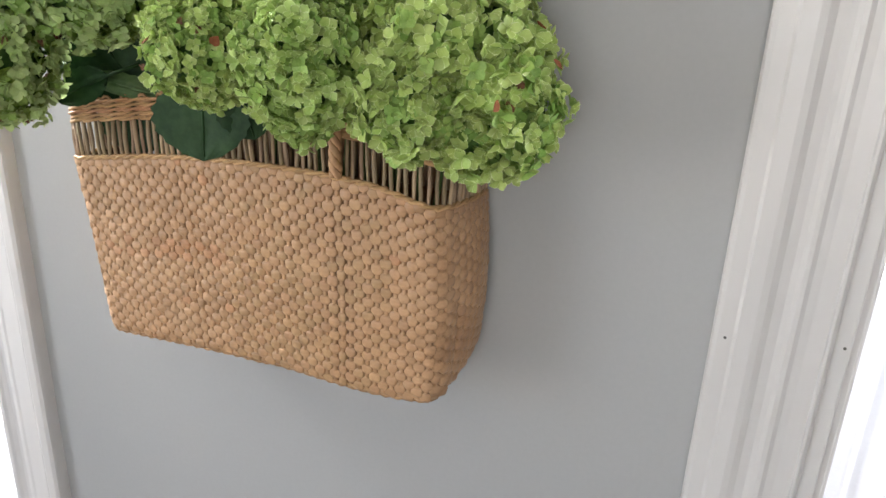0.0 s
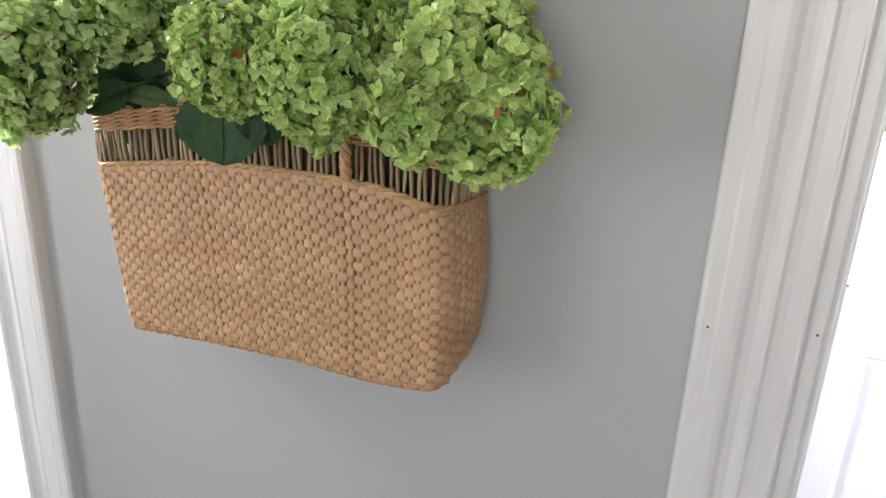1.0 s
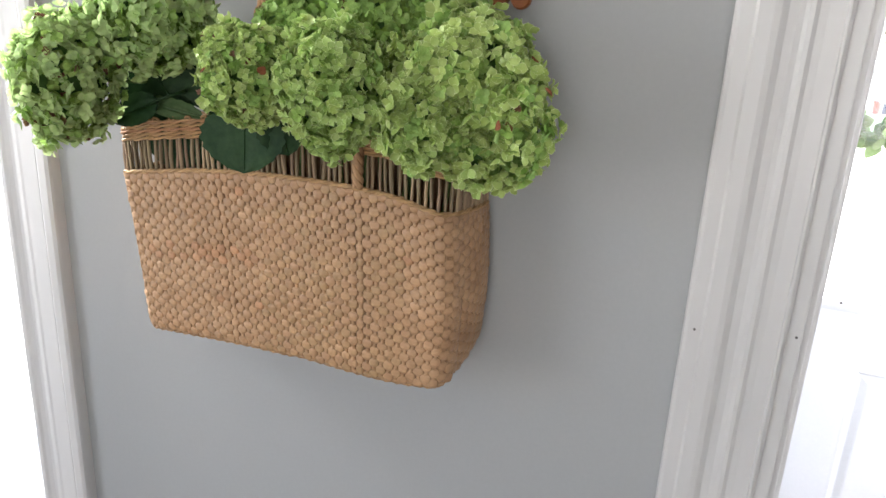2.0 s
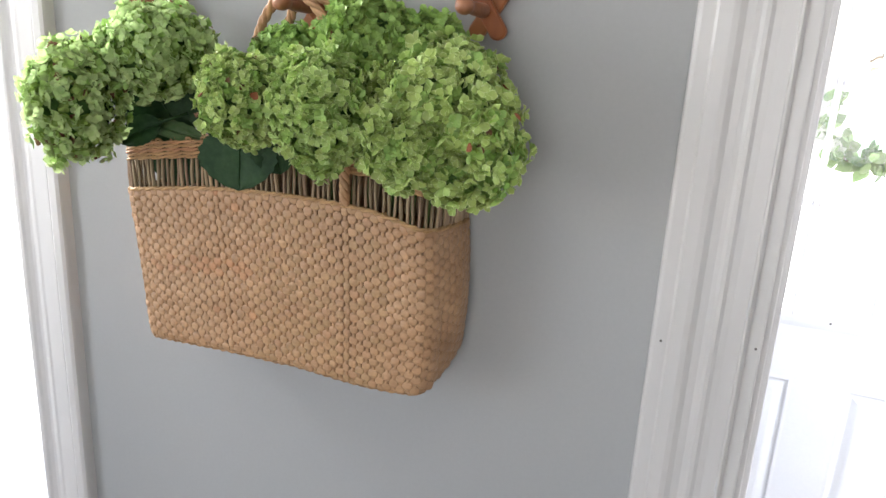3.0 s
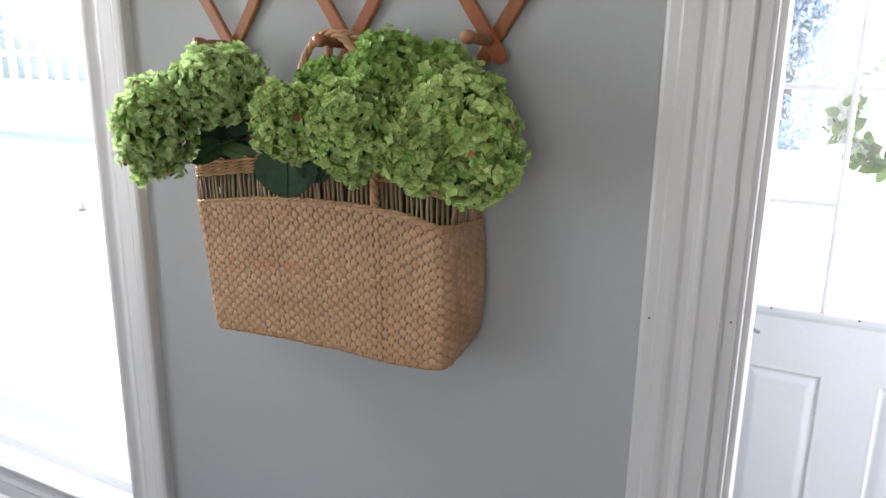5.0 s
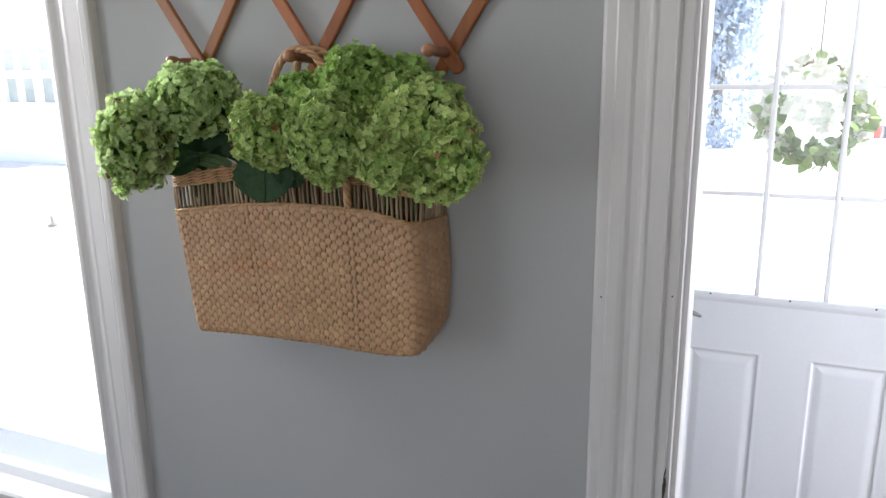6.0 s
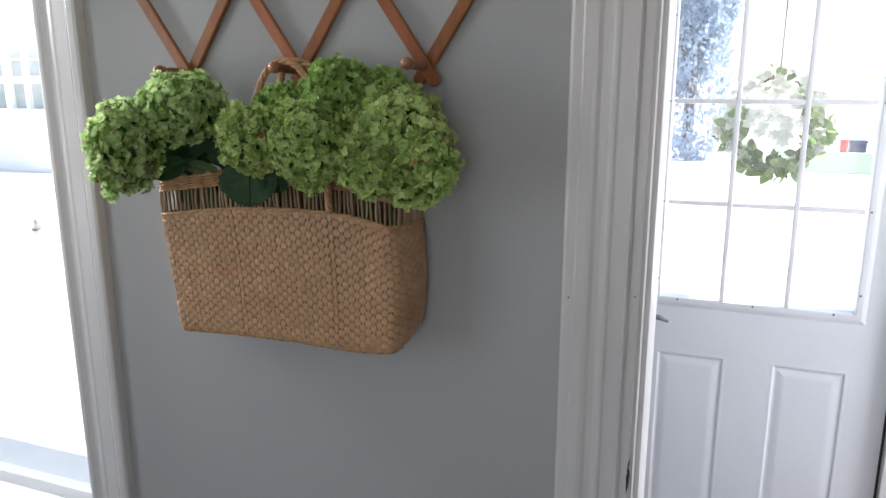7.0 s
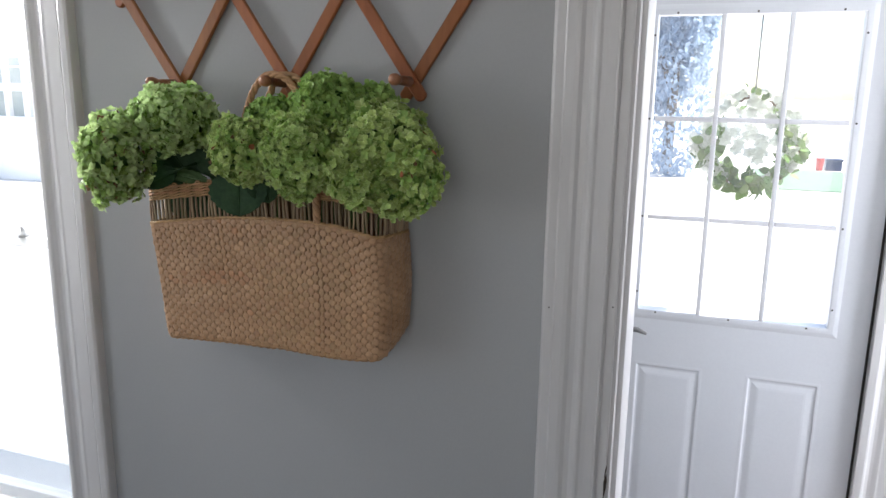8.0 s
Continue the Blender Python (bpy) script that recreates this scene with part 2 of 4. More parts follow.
WT = 0.20                                       # thickness of the wall with the basket
WX0, WX1, WZ0, WZ1 = -1.11, -0.157, 0.712, 2.02  # window opening
DX0, DX1, DZ1 = 0.960, 1.82, 2.06               # doorway opening
HX0, HX1, HY1 = 0.30, 2.80, 1.213               # hall beyond the doorway
EX0, EX1, EZ1 = 0.763, 1.572, 2.06              # opening of the outer door


def wall(name, pieces, label):
    bm = bmesh.new()
    for p in pieces:
        slab(*p, bm=bm)
    return tagged(part(name, bm, M_WALL), label, "wall", kind="structure")


wall("wall_north", [
    (XW, WX0, 0, WT, 0, HT), (WX0, WX1, 0, WT, 0, WZ0), (WX0, WX1, 0, WT, WZ1, HT), (WX1, DX0, 0, WT, 0, HT),
    (DX0, DX1, 0, WT, DZ1, HT), (DX1, XE, 0, WT, 0, HT)], "pale blue-grey painted wall between window and doorway")
# west and south openings are out of view, added for the fill lamps
wall("wall_west", [
    (XW - 0.15, XW, YS, -2.75, 0, HT), (XW - 0.15, XW, -1.25, WT, 0, HT), (XW - 0.15, XW, -2.75, -1.25, 0, 0.75), (XW - 0.15, XW, -2.75, -1.25, 2.25, HT)],
    "pale blue-grey painted side wall with an added, unseen window opening")
wall("wall_south", [
    (XW - 0.15, 0.2, YS - 0.15, YS, 0, HT), (2.2, XE + 0.15, YS - 0.15, YS, 0, HT), (0.2, 2.2, YS - 0.15, YS, 0, 0.75), (0.2, 2.2, YS - 0.15, YS, 2.25, HT)],
    "pale blue-grey painted back wall with an added, unseen window opening")
wall("wall_east", [(XE, XE + 0.15, YS, WT, 0, HT)], "plain pale blue-grey painted side wall")
wall("wall_hall_west", [(HX0 - 0.12, HX0, WT, HY1, 0, HT)], "plain pale painted side wall of the entry hall")
# unseen opening, added for the hall's fill lamp
wall("wall_hall_east", [(HX1, HX1 + 0.12, WT, 0.37, 0, HT), (HX1, HX1 + 0.12, 1.07, HY1, 0, HT), (HX1, HX1 + 0.12, 0.37, 1.07, 0, 0.85), (HX1, HX1 + 0.12, 0.37, 1.07, 2.15, HT)],
     "pale painted side wall of the entry hall with an added, unseen window opening")
wall("wall_hall_north", [(HX0 - 0.12, EX0, HY1, HY1 + 0.05, 0, HT), (EX1, HX1 + 0.12, HY1, HY1 + 0.05, 0, HT), (EX0, EX1, HY1, HY1 + 0.05, EZ1, HT)],
     "pale painted outer wall round the entry door")
fl, ce = bmesh.new(), bmesh.new()
for x0, x1, y0, y1 in ((XW - 0.15, XE + 0.15, YS - 0.15, WT), (HX0 - 0.12, HX1 + 0.12, WT, HY1 + 0.05)):
    slab(x0, x1, y0, y1, -0.12, 0, bm=fl)
    slab(x0, x1, y0, y1, HT, HT + 0.12, bm=ce)
tagged(part("floor", fl, M_FLOOR), "dark brown wooden floor of room and hall", "floor", kind="structure")
tagged(part("ceiling", ce, M_CEIL), "plain white ceiling", "ceiling", kind="structure")

# trim boards
CASING = [(0, 0), (0, 0.010), (0.002, 0.0150), (0.006, 0.0172), (0.013, 0.0168), (0.018, 0.0140), (0.026, 0.0118), (0.034, 0.0128), (0.042, 0.0156), (0.047, 0.0168), (0.052, 0.0162),
          (0.060, 0.0170), (0.083, 0.0182), (0.0855, 0.0160), (0.088, 0.0205), (0.092, 0.0225), (0.104, 0.0218), (0.109, 0.0190), (0.110, 0.015), (0.110, 0)]
win = thing("window_1", (WX1, 0, WZ0), "white double-hung window with glaring daylight behind it", "window", kind="structure")
X, Y, Z = Vector((1, 0, 0)), Vector((0, -1, 0)), Vector((0, 0, 1))
wl, wh = WX1 - WX0, WZ1 - WZ0
part("casing", moulding(CASING, (WX1, 0, WZ0), Z, X, Y, wh, -1, 1), M_TRIM, win, "moulded white casing board")
part("casing", moulding(CASING, (WX0, 0, WZ0), Z, -X, Y, wh, -1, 1), M_TRIM, win, "moulded white casing board")
part("casing", moulding(CASING, (WX0, 0, WZ0), X, -Z, Y, wl, -1, 1), M_TRIM, win, "moulded white casing board")
part("casing", moulding(CASING, (WX0, 0, WZ1), X, Z, Y, wl, -1, 1), M_TRIM, win, "moulded white casing board")
part("window_sill", slab(WX0, WX1, -0.0145, 0.046, WZ0 - 0.012, WZ0 + 0.001, 0.002), M_TRIM, win, "white painted sill board")
for x0, x1 in ((WX1 - 0.035, WX1 + 0.001), (WX0 - 0.001, WX0 + 0.035)):
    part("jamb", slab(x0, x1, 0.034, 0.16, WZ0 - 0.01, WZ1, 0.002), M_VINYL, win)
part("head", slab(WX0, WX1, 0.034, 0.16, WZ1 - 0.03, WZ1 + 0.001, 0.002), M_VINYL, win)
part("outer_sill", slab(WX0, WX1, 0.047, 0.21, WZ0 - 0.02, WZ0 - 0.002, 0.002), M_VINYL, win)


def sash(name, y0, z0, z1, rail_low, rail_high):
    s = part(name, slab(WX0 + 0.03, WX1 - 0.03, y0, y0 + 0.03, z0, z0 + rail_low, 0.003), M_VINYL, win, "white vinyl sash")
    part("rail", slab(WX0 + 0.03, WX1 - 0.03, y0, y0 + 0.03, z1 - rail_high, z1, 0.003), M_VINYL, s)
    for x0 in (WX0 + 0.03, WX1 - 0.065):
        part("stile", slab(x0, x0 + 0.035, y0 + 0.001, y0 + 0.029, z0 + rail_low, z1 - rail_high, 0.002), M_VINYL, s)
    g = part("pane", slab(WX0 + 0.065, WX1 - 0.065, y0 + 0.013, y0 + 0.017, z0 + rail_low, z1 - rail_high), M_GLASS, s)
    g.visible_shadow = False


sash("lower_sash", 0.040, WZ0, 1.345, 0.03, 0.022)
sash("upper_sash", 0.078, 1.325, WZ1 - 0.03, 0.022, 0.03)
latch = bmesh.new()
tube([(-0.289, 0.046, 1.344), (-0.289, 0.046, 1.350), (-0.289, 0.046, 1.354), (-0.289, 0.045, 1.362), (-0.290, 0.043, 1.369)], [0.011, 0.011, 0.007, 0.0045, 0.003], 10, latch)
part("sash_latch", latch, M_LATCH, win, "small pale sash latch", smooth=True)

DOORCASE = [(0, 0), (0, 0.012), (0.002, 0.0160), (0.006, 0.0174), (0.018, 0.0176), (0.021, 0.0196), (0.034, 0.0200), (0.040, 0.0188), (0.046, 0.0160), (0.054, 0.0148), (0.059, 0.0160), (0.063, 0.0178),
            (0.067, 0.0178), (0.071, 0.0160), (0.078, 0.0152), (0.092, 0.0152), (0.0935, 0.0176), (0.0955, 0.0176), (0.099, 0.0142), (0.099, 0)]
doorway = thing("doorway_1", (DX0, 0, 0), "open doorway with worn white moulded casing and jambs", "doorway", kind="structure")
for base, ac, sgn in (((DX0 - 0.115, 0, 0), X, 1), ((DX1 + 0.115, 0, 0), -X, -1)):
    part("casing", moulding(DOORCASE, base, Z, ac, Y, DZ1 + 0.015, 0, 0), M_TRIM, doorway, "moulded white casing board")
part("casing", slab(DX0 - 0.115, DX1 + 0.115, -0.021, 0, DZ1 + 0.015, DZ1 + 0.105, 0.003), M_TRIM, doorway, "white head casing")
for x0, s in ((DX0, 1), (DX1, -1)):
    def side(a, b):
        return (min(x0 + s * a, x0 + s * b), max(x0 + s * a, x0 + s * b))
    part("inner_bead", slab(*side(-0.0165, -0.0020), -0.0130, 0.0, 0, DZ1, 0.0016), M_TRIM, doorway, "rounded white bead")
    part("jamb", slab(*side(-0.0024, 0.004), -0.0095, 0.0185, 0, DZ1, 0.0014), M_TRIM, doorway, "white painted jamb")
    part("stop", slab(*side(-0.002, 0.012), 0.0175, 0.050, 0, DZ1, 0.0020), M_TRIM, doorway, "white painted door stop")
    part("jamb", slab(*side(-0.002, 0.005), 0.0495, 0.235, 0, DZ1, 0.002), M_TRIM, doorway, "white painted jamb")
part("head_jamb", slab(DX0, DX1, -0.004, 0.23, DZ1 - 0.008, DZ1 + 0.004, 0.002), M_TRIM, doorway)
for z, r in ((1.347, 0.0014),):
    part("nail_hole", tube([(0.9525, -0.0120, z), (0.9525, -0.0137, z)], r, 8), M_SCREW, doorway)
part("nail_hole", tube([(0.857, -0.0170, 1.337), (0.857, -0.0182, 1.337)], 0.0014, 8), M_SCREW, doorway)
sp = bmesh.new()
for z, ln, r in ((1.058, 0.016, 0.0030), (1.049, 0.012, 0.0024), (1.078, 0.010, 0.0012), (1.040, 0.008, 0.0012)):
    tube([(0.9585, -0.0120, z + ln), (0.9578, -0.0125, z + 0.003), (0.9562, -0.0128, z - ln)], [0.0005, r, 0.0006], 6, sp)
part("splintered_edge", sp, M_SPLIT, doorway, "splintered bare wood at the jamb")

# baseboards
for nm, a in (("baseboard_1", (XW, DX0 - 0.115, -0.016, 0)), ("baseboard_2", (DX1 + 0.115, XE, -0.016, 0))):
    tagged(part(nm, slab(*a, 0, 0.14, 0.004), M_TRIM), "white painted baseboard", "baseboard", kind="structure")

# ---- outer door ----
YD = 1.194                                  # inner face of the door leaf
LX0, LX1, LZ0, LZ1 = 0.901, 1.432, 1.004, 1.883   # glazed field
door = thing("door_1", (0.786, YD, 0), "closed white entry door with nine glass panes over two panels", "door", kind="structure")
leaf_bm = bmesh.new()
LD0, LD1 = 0.786, 1.540
PANELS = ((0.898, 1.106, 0.22, 0.832), (1.228, 1.436, 0.22, 0.832))
for p in ((LD0, LX0, LZ0, LZ1), (LX1, LD1, LZ0, LZ1), (LD0, LD1, LZ1, 2.03), (LD0, LD1, 0.832, LZ0), (LD0, LD1, 0.01, 0.22), (LD0, 0.898, 0.22, 0.832), (1.106, 1.228, 0.22, 0.832), (1.436, LD1, 0.22, 0.832)):
    slab(p[0], p[1], YD, YD + 0.044, p[2], p[3], bm=leaf_bm)
leaf = part("leaf", leaf_bm, M_DOOR, door, "white painted steel door leaf")
for x0, x1, z0, z1 in PANELS:
    bm = bmesh.new()
    rings = []
    for inset, d in ((0.0, 0.0), (0.004, -0.0003), (0.009, -0.0002), (0.014, 0.0022), (0.020, 0.0026), (0.036, 0.0006), (0.042, 0.0002)):
        rings.append([bm.verts.new((x, YD + d, z)) for x, z in ((x0 + inset, z0 + inset), (x1 - inset, z0 + inset), (x1 - inset, z1 - inset), (x0 + inset, z1 - inset))])
    for r, q in zip(rings, rings[1:]):
        for k in range(4):
            bm.faces.new((r[k], r[(k + 1) % 4], q[(k + 1) % 4], q[k]))
    bm.faces.new(rings[-1])
    bmesh.ops.recalc_face_normals(bm, faces=bm.faces[:])
    part("panel", bm, M_DOOR, door, "raised door panel")
FR = [(0, 0), (0, 0.0025), (0.004, 0.0034), (0.016, 0.0030), (0.024, 0.0014), (0.029, 0.0)]
for base, al, ac, ln in (((LX0, YD, LZ0), Z, -X, LZ1 - LZ0), ((LX1, YD, LZ0), Z, X, LZ1 - LZ0), ((LX0, YD, LZ0), X, -Z, LX1 - LX0), ((LX0, YD, LZ1), X, Z, LX1 - LX0)):
    part("glazing_frame", moulding(FR, base, al, ac, Y, ln, -1, 1), M_DOOR, door, "white plastic glazing frame")
pw, ph = (LX1 - LX0) / 3, (LZ1 - LZ0) / 3
for k in (1, 2):
    part("glazing_bar", slab(LX0 + k * pw - 0.007, LX0 + k * pw + 0.007, YD - 0.004, YD + 0.012, LZ0, LZ1, 0.003), M_BAR, door, "narrow white glazing bar")
    for j in range(3):
        part("glazing_bar", slab(LX0 + j * pw + 0.0075, LX0 + (j + 1) * pw - 0.0075, YD - 0.004, YD + 0.012, LZ0 + k * ph - 0.007, LZ0 + k * ph + 0.007, 0.003), M_BAR, door, "narrow white glazing bar")
for i in range(3):
    for j in range(3):
        g = part("pane", slab(LX0 + i * pw + 0.002, LX0 + (i + 1) * pw - 0.002, YD + 0.034, YD + 0.038, LZ0 + j * ph + 0.002, LZ0 + (j + 1) * ph - 0.002), M_GLASS, door)
        g.visible_shadow = False
screws = [(x, z) for x in (0.953, 1.165, 1.378) for z in (LZ0 - 0.006, LZ1 + 0.005)] + [(x, z) for x in (LX0 - 0.007, LX1 + 0.007) for z in (1.060, 1.297, 1.589, 1.827)]
for x, z in screws:
    part("screw", tube([(x, YD - 0.0024, z), (x, YD - 0.0042, z)], [0.0036, 0.0028], 8), M_SCREW, door, "dark screw head")
h = bmesh.new()
tube([(0.822, YD, 0.943), (0.822, YD - 0.008, 0.943)], 0.030, 20, h)
tube([(0.822, YD - 0.008, 0.943), (0.822, YD - 0.045, 0.943), (0.830, YD - 0.055, 0.946), (0.862, YD - 0.058, 0.953), (0.905, YD - 0.055, 0.951), (0.934, YD - 0.050, 0.940)], [0.011, 0.010, 0.010, 0.009, 0.008, 0.005], 10, h)
part("door_handle", h, M_PEWTER, door, "grey metal lever handle", smooth=True)
for x0, x1 in ((EX0, LD0 - 0.003), (LD1 + 0.008, EX1)):
    part("door_jamb", slab(x0, x1, HY1 - 0.045, HY1 + 0.05, 0, EZ1, 0.003), M_TRIM, door)
# thin dark strip filling the gap beside the leaf
part("dark_edge_strip", slab(LD1 + 0.0005, LD1 + 0.008, YD + 0.004, YD + 0.02, 0, 2.03), M_GAP, door, "dark strip beside the door leaf")
part("door_head", slab(EX0, EX1, HY1 - 0.045, HY1 + 0.05, 2.034, EZ1, 0.003), M_TRIM, door)
for base, ac in (((EX1 - 0.006, HY1, 0), X), ((EX0 + 0.006, HY1, 0), -X)):
    part("casing", moulding(CASING, base, Z, ac, Y, EZ1 + 0.01, 0, 0), M_TRIM, door, "moulded white casing board")
part("threshold", slab(EX0, EX1, HY1 - 0.06, HY1 + 0.18, 0, 0.018, 0.003), M_METAL, door, "metal threshold")

# ---- peg rack ----
rack = thing("peg_rack", (0.431, 0, 1.69), "red-brown wooden accordion peg rack on the wall", "peg rack")
BX, BZ, DXR, DZR = [0.192, 0.411, 0.630], 1.6655, 0.1095, 0.1625


def bar(a, b, y, tail0, tail1):
    a, b = Vector((a[0], 0, a[1])), Vector((b[0], 0, b[1]))
    d = (b - a).normalized()
    a, b = a - d * tail0, b + d * tail1
    n = Vector((-d.z, 0, d.x)) * 0.0097
    bm = bmesh.new()
    outline = []
    for c, s in ((a, -1), (b, 1)):
        for k in range(7):
            t = math.pi * (k / 6 - 0.5)
            outline.append(c + (d * (s * math.cos(t) * 0.008) + n * (s * -math.sin(t) * -1 if s > 0 else math.sin(t) * -1)))
    lo = [bm.verts.new((p.x, y, p.z)) for p in outline]
    f = bm.faces.new(lo)
    ex = bmesh.ops.extrude_face_region(bm, geom=[f])["geom"]
    bmesh.ops.translate(bm, verts=[v for v in ex if isinstance(v, bmesh.types.BMVert)], vec=(0, -0.009, 0))
    bmesh.ops.recalc_face_normals(bm, faces=bm.faces[:])
    bmesh.ops.bevel(bm, geom=[e for e in bm.edges if abs(e.verts[0].co.y - e.verts[1].co.y) < 1e-6], offset=0.0018, segments=1, affect="EDGES")
    part("bar", bm, M_WOOD, rack)


def rack_row(xs, up):
    """Joints of the rack at one height; it hangs a little higher towards the doorway."""
    return [(x, BZ + up + 0.018 * (x - BX[0])) for x in xs]


low = rack_row(BX, 0.0)
mid = rack_row((BX[0] - DXR, (BX[0] + BX[1]) / 2, (BX[1] + BX[2]) / 2, BX[2] + DXR), DZR)
top = rack_row(BX, 2 * DZR)
for k in range(3):      # bars that lean to the right, behind
    bar(low[k], top[k + 1] if k < 2 else mid[3], -0.006, 0.026, 0.026)
bar(mid[0], top[0], -0.006, 0.026, 0.026)
for k in range(3):      # bars that lean to the left, in front
    bar(low[k], top[k - 1] if k else mid[0], -0.0165, 0.026, 0.026)
bar(mid[3], top[2], -0.0165, 0.026, 0.026)
for x, z in low + mid + top:
    bm = tube([(x, 0, z), (x, -0.030, z), (x, -0.034, z), (x, -0.066, z + 0.001), (x, -0.073, z + 0.001), (x, -0.077, z + 0.002), (x, -0.086, z + 0.002), (x, -0.093, z + 0.002), (x, -0.097, z + 0.002)],
              [0.0045, 0.0045, 0.0080, 0.0070, 0.0052, 0.0070, 0.0090, 0.0085, 0.0045], 14)
    part("peg", bm, M_PEG, rack, "turned wooden peg", smooth=True)

# ---- outdoors ----
tagged(part("ground", slab(-200, 200, -100, 400, -0.35, -0.20), M_CONCRETE), "pale sunlit paving outside the house", "ground", kind="structure")
tagged(part("lawn", slab(2.2, 60, 15.2, 19.6, -0.21, -0.18), M_LAWN), "strip of green lawn beyond the paving", "lawn", kind="stuff")


def leaf_cloud(centre, size, count, seed, leaf, bm, squash=1.0):
    """Many small tilted leaves spread through an uneven cloud."""
    rnd = random.Random(seed)
    lobes = [(Vector((rnd.uniform(-1, 1), rnd.uniform(-1, 1), rnd.uniform(-0.9, 0.9))) * 0.55, rnd.uniform(0.35, 0.6)) for _ in range(9)]
    for _ in range(count):
        c, r = rnd.choice(lobes)
        d = Vector((rnd.gauss(0, 1), rnd.gauss(0, 1), rnd.gauss(0, 1))).normalized() * r * rnd.uniform(0.6, 1.0) ** 0.5
        p = c + d
        p = Vector((p.x * size[0], p.y * size[1], p.z * size[2])) + Vector(centre)
        q = Euler((rnd.uniform(0, 6.3), rnd.uniform(0, 6.3), rnd.uniform(0, 6.3))).to_matrix()
        s = leaf * rnd.uniform(0.6, 1.3)
        vs = [bm.verts.new(p + q @ Vector(v) * s) for v in ((-1, 0, 0), (0, -0.5, 0.1), (1, 0, 0), (0, 0.5, 0.1))]
        bm.faces.new((vs[0], vs[1], vs[2]))
        bm.faces.new((vs[0], vs[2], vs[3]))


def tree(place, height, spread, seed, leaves=2600, leaf=0.16):
    rnd = random.Random(seed)
    t = thing("tree", place, "dense tree in full leaf beyond the paving, painted pale blue with haze", "tree", "trees outside")
    p = Vector(place)
    bm = tube([p, p + Vector((0.05, 0, height * 0.3)), p + Vector((0.0, 0.1, height * 0.6))], [height * 0.020, height * 0.016, height * 0.009], 8)
    for k in range(6):
        a = rnd.uniform(0, 6.3)
        s = p + Vector((0, 0, height * rnd.uniform(0.25, 0.5)))
        tube([s, s + Vector((math.cos(a) * spread * 0.3, math.sin(a) * spread * 0.3, height * 0.12)), s + Vector((math.cos(a) * spread * 0.6, math.sin(a) * spread * 0.6, height * 0.3))],
             [height * 0.013, height * 0.009, height * 0.003], 6, bm)
    part("trunk", bm, M_BARK, t, "grey-brown trunk and limbs")
    bm = bmesh.new()
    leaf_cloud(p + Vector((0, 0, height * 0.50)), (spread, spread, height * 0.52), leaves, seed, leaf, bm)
    tagged(part("crown", bm, M_TREE, t, "crown with haze painted into its pale blue colour"), kind="stuff")


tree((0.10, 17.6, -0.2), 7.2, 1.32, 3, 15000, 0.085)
tree((-24.0, 22.0, -0.2), 9.0, 4.0, 5)
tree((-17.0, 26.0, -0.2), 8.0, 3.6, 6)

chest = thing("storage_chest", (4.10, 20.2, -0.2), "low dark blue storage chest standing beyond the lawn", "chest")
part("chest_body", slab(3.92, 4.30, 20.0, 20.4, -0.2, 0.04, 0.02), M_NAVY, chest)
part("lid", slab(3.90, 4.32, 19.98, 20.42, 0.043, 0.10, 0.015), M_NAVY, chest)
bucket = thing("bucket", (3.78, 20.0, -0.2), "red plastic bucket beside the blue chest", "bucket")
part("bucket_body", tube([(3.78, 20.0, -0.2), (3.78, 20.0, 0.04), (3.78, 20.0, 0.12)], [0.075, 0.095, 0.10], 16), M_REDPAINT, bucket)
part("bail", tube(arc((3.68, 20.0, 0.11), (3.88, 20.0, 0.11), (0, 0, 0.10), 12), 0.008, 6), M_METAL, bucket, "wire bail handle")

# glazed white porch seen through the window
porch = thing("porch", (-13, 10.0, -0.2), "white framed glazed porch of the house next door", "porch")
for k in range(18):
    x = -19.0 + 0.525 * k
    w = 0.045 if k % 2 else 0.075
    part("post", slab(x - w, x + w, 9.95, 10.07, 1.0, 3.9, 0.01), M_SIDING, porch)
for k in range(4):
    z = 1.63 + 0.64 * k
    part("rail", slab(-19.0, -10.0, 9.97, 10.05, z - 0.075, z + 0.075, 0.01), M_SIDING, porch)
    part("glazing_bar", slab(-19.0, -10.0, 9.98, 10.04, z + 0.38, z + 0.41, 0.005), M_SIDING, porch)
part("knee_wall", slab(-19.1, -9.9, 9.90, 10.08, -0.2, 1.06, 0.01), M_SIDING, porch, "white boarded knee wall")
part("glass", slab(-19.0, -10.0, 10.06, 10.09, 1.06, 3.9), M_PANE, porch, "porch glass with foliage reflections painted in")
part("back_wall", slab(-19.2, -9.8, 10.3, 13.5, -0.2, 4.2), M_SIDING, porch)
rf = bmesh.new()
vs = [rf.verts.new(v) for v in ((-19.5, 9.6, 4.2), (-9.5, 9.6, 4.2), (-9.5, 14, 4.2), (-19.5, 14, 4.2), (-19.5, 11.8, 6.0), (-9.5, 11.8, 6.0))]
for f in ((0, 1, 5, 4), (2, 3, 4, 5), (1, 2, 5), (3, 0, 4), (3, 2, 1, 0)):
    rf.faces.new([vs[i] for i in f])
part("roof", rf, M_ROOF, porch)

# ---- wreath hanging outside the door glass ----
wreath = thing("wreath", (1.183, YD + 0.115, 1.525), "wreath of white blooms and green leaves on a twig ring", "wreath")
WC, WR = Vector((1.183, YD + 0.115, 1.525)), 0.132
ring = [WC + Vector((math.cos(t) * WR, 0.0, math.sin(t) * WR)) for t in [2 * math.pi * k / 40 for k in range(41)]]
bm = bmesh.new()
rw = random.Random(21)
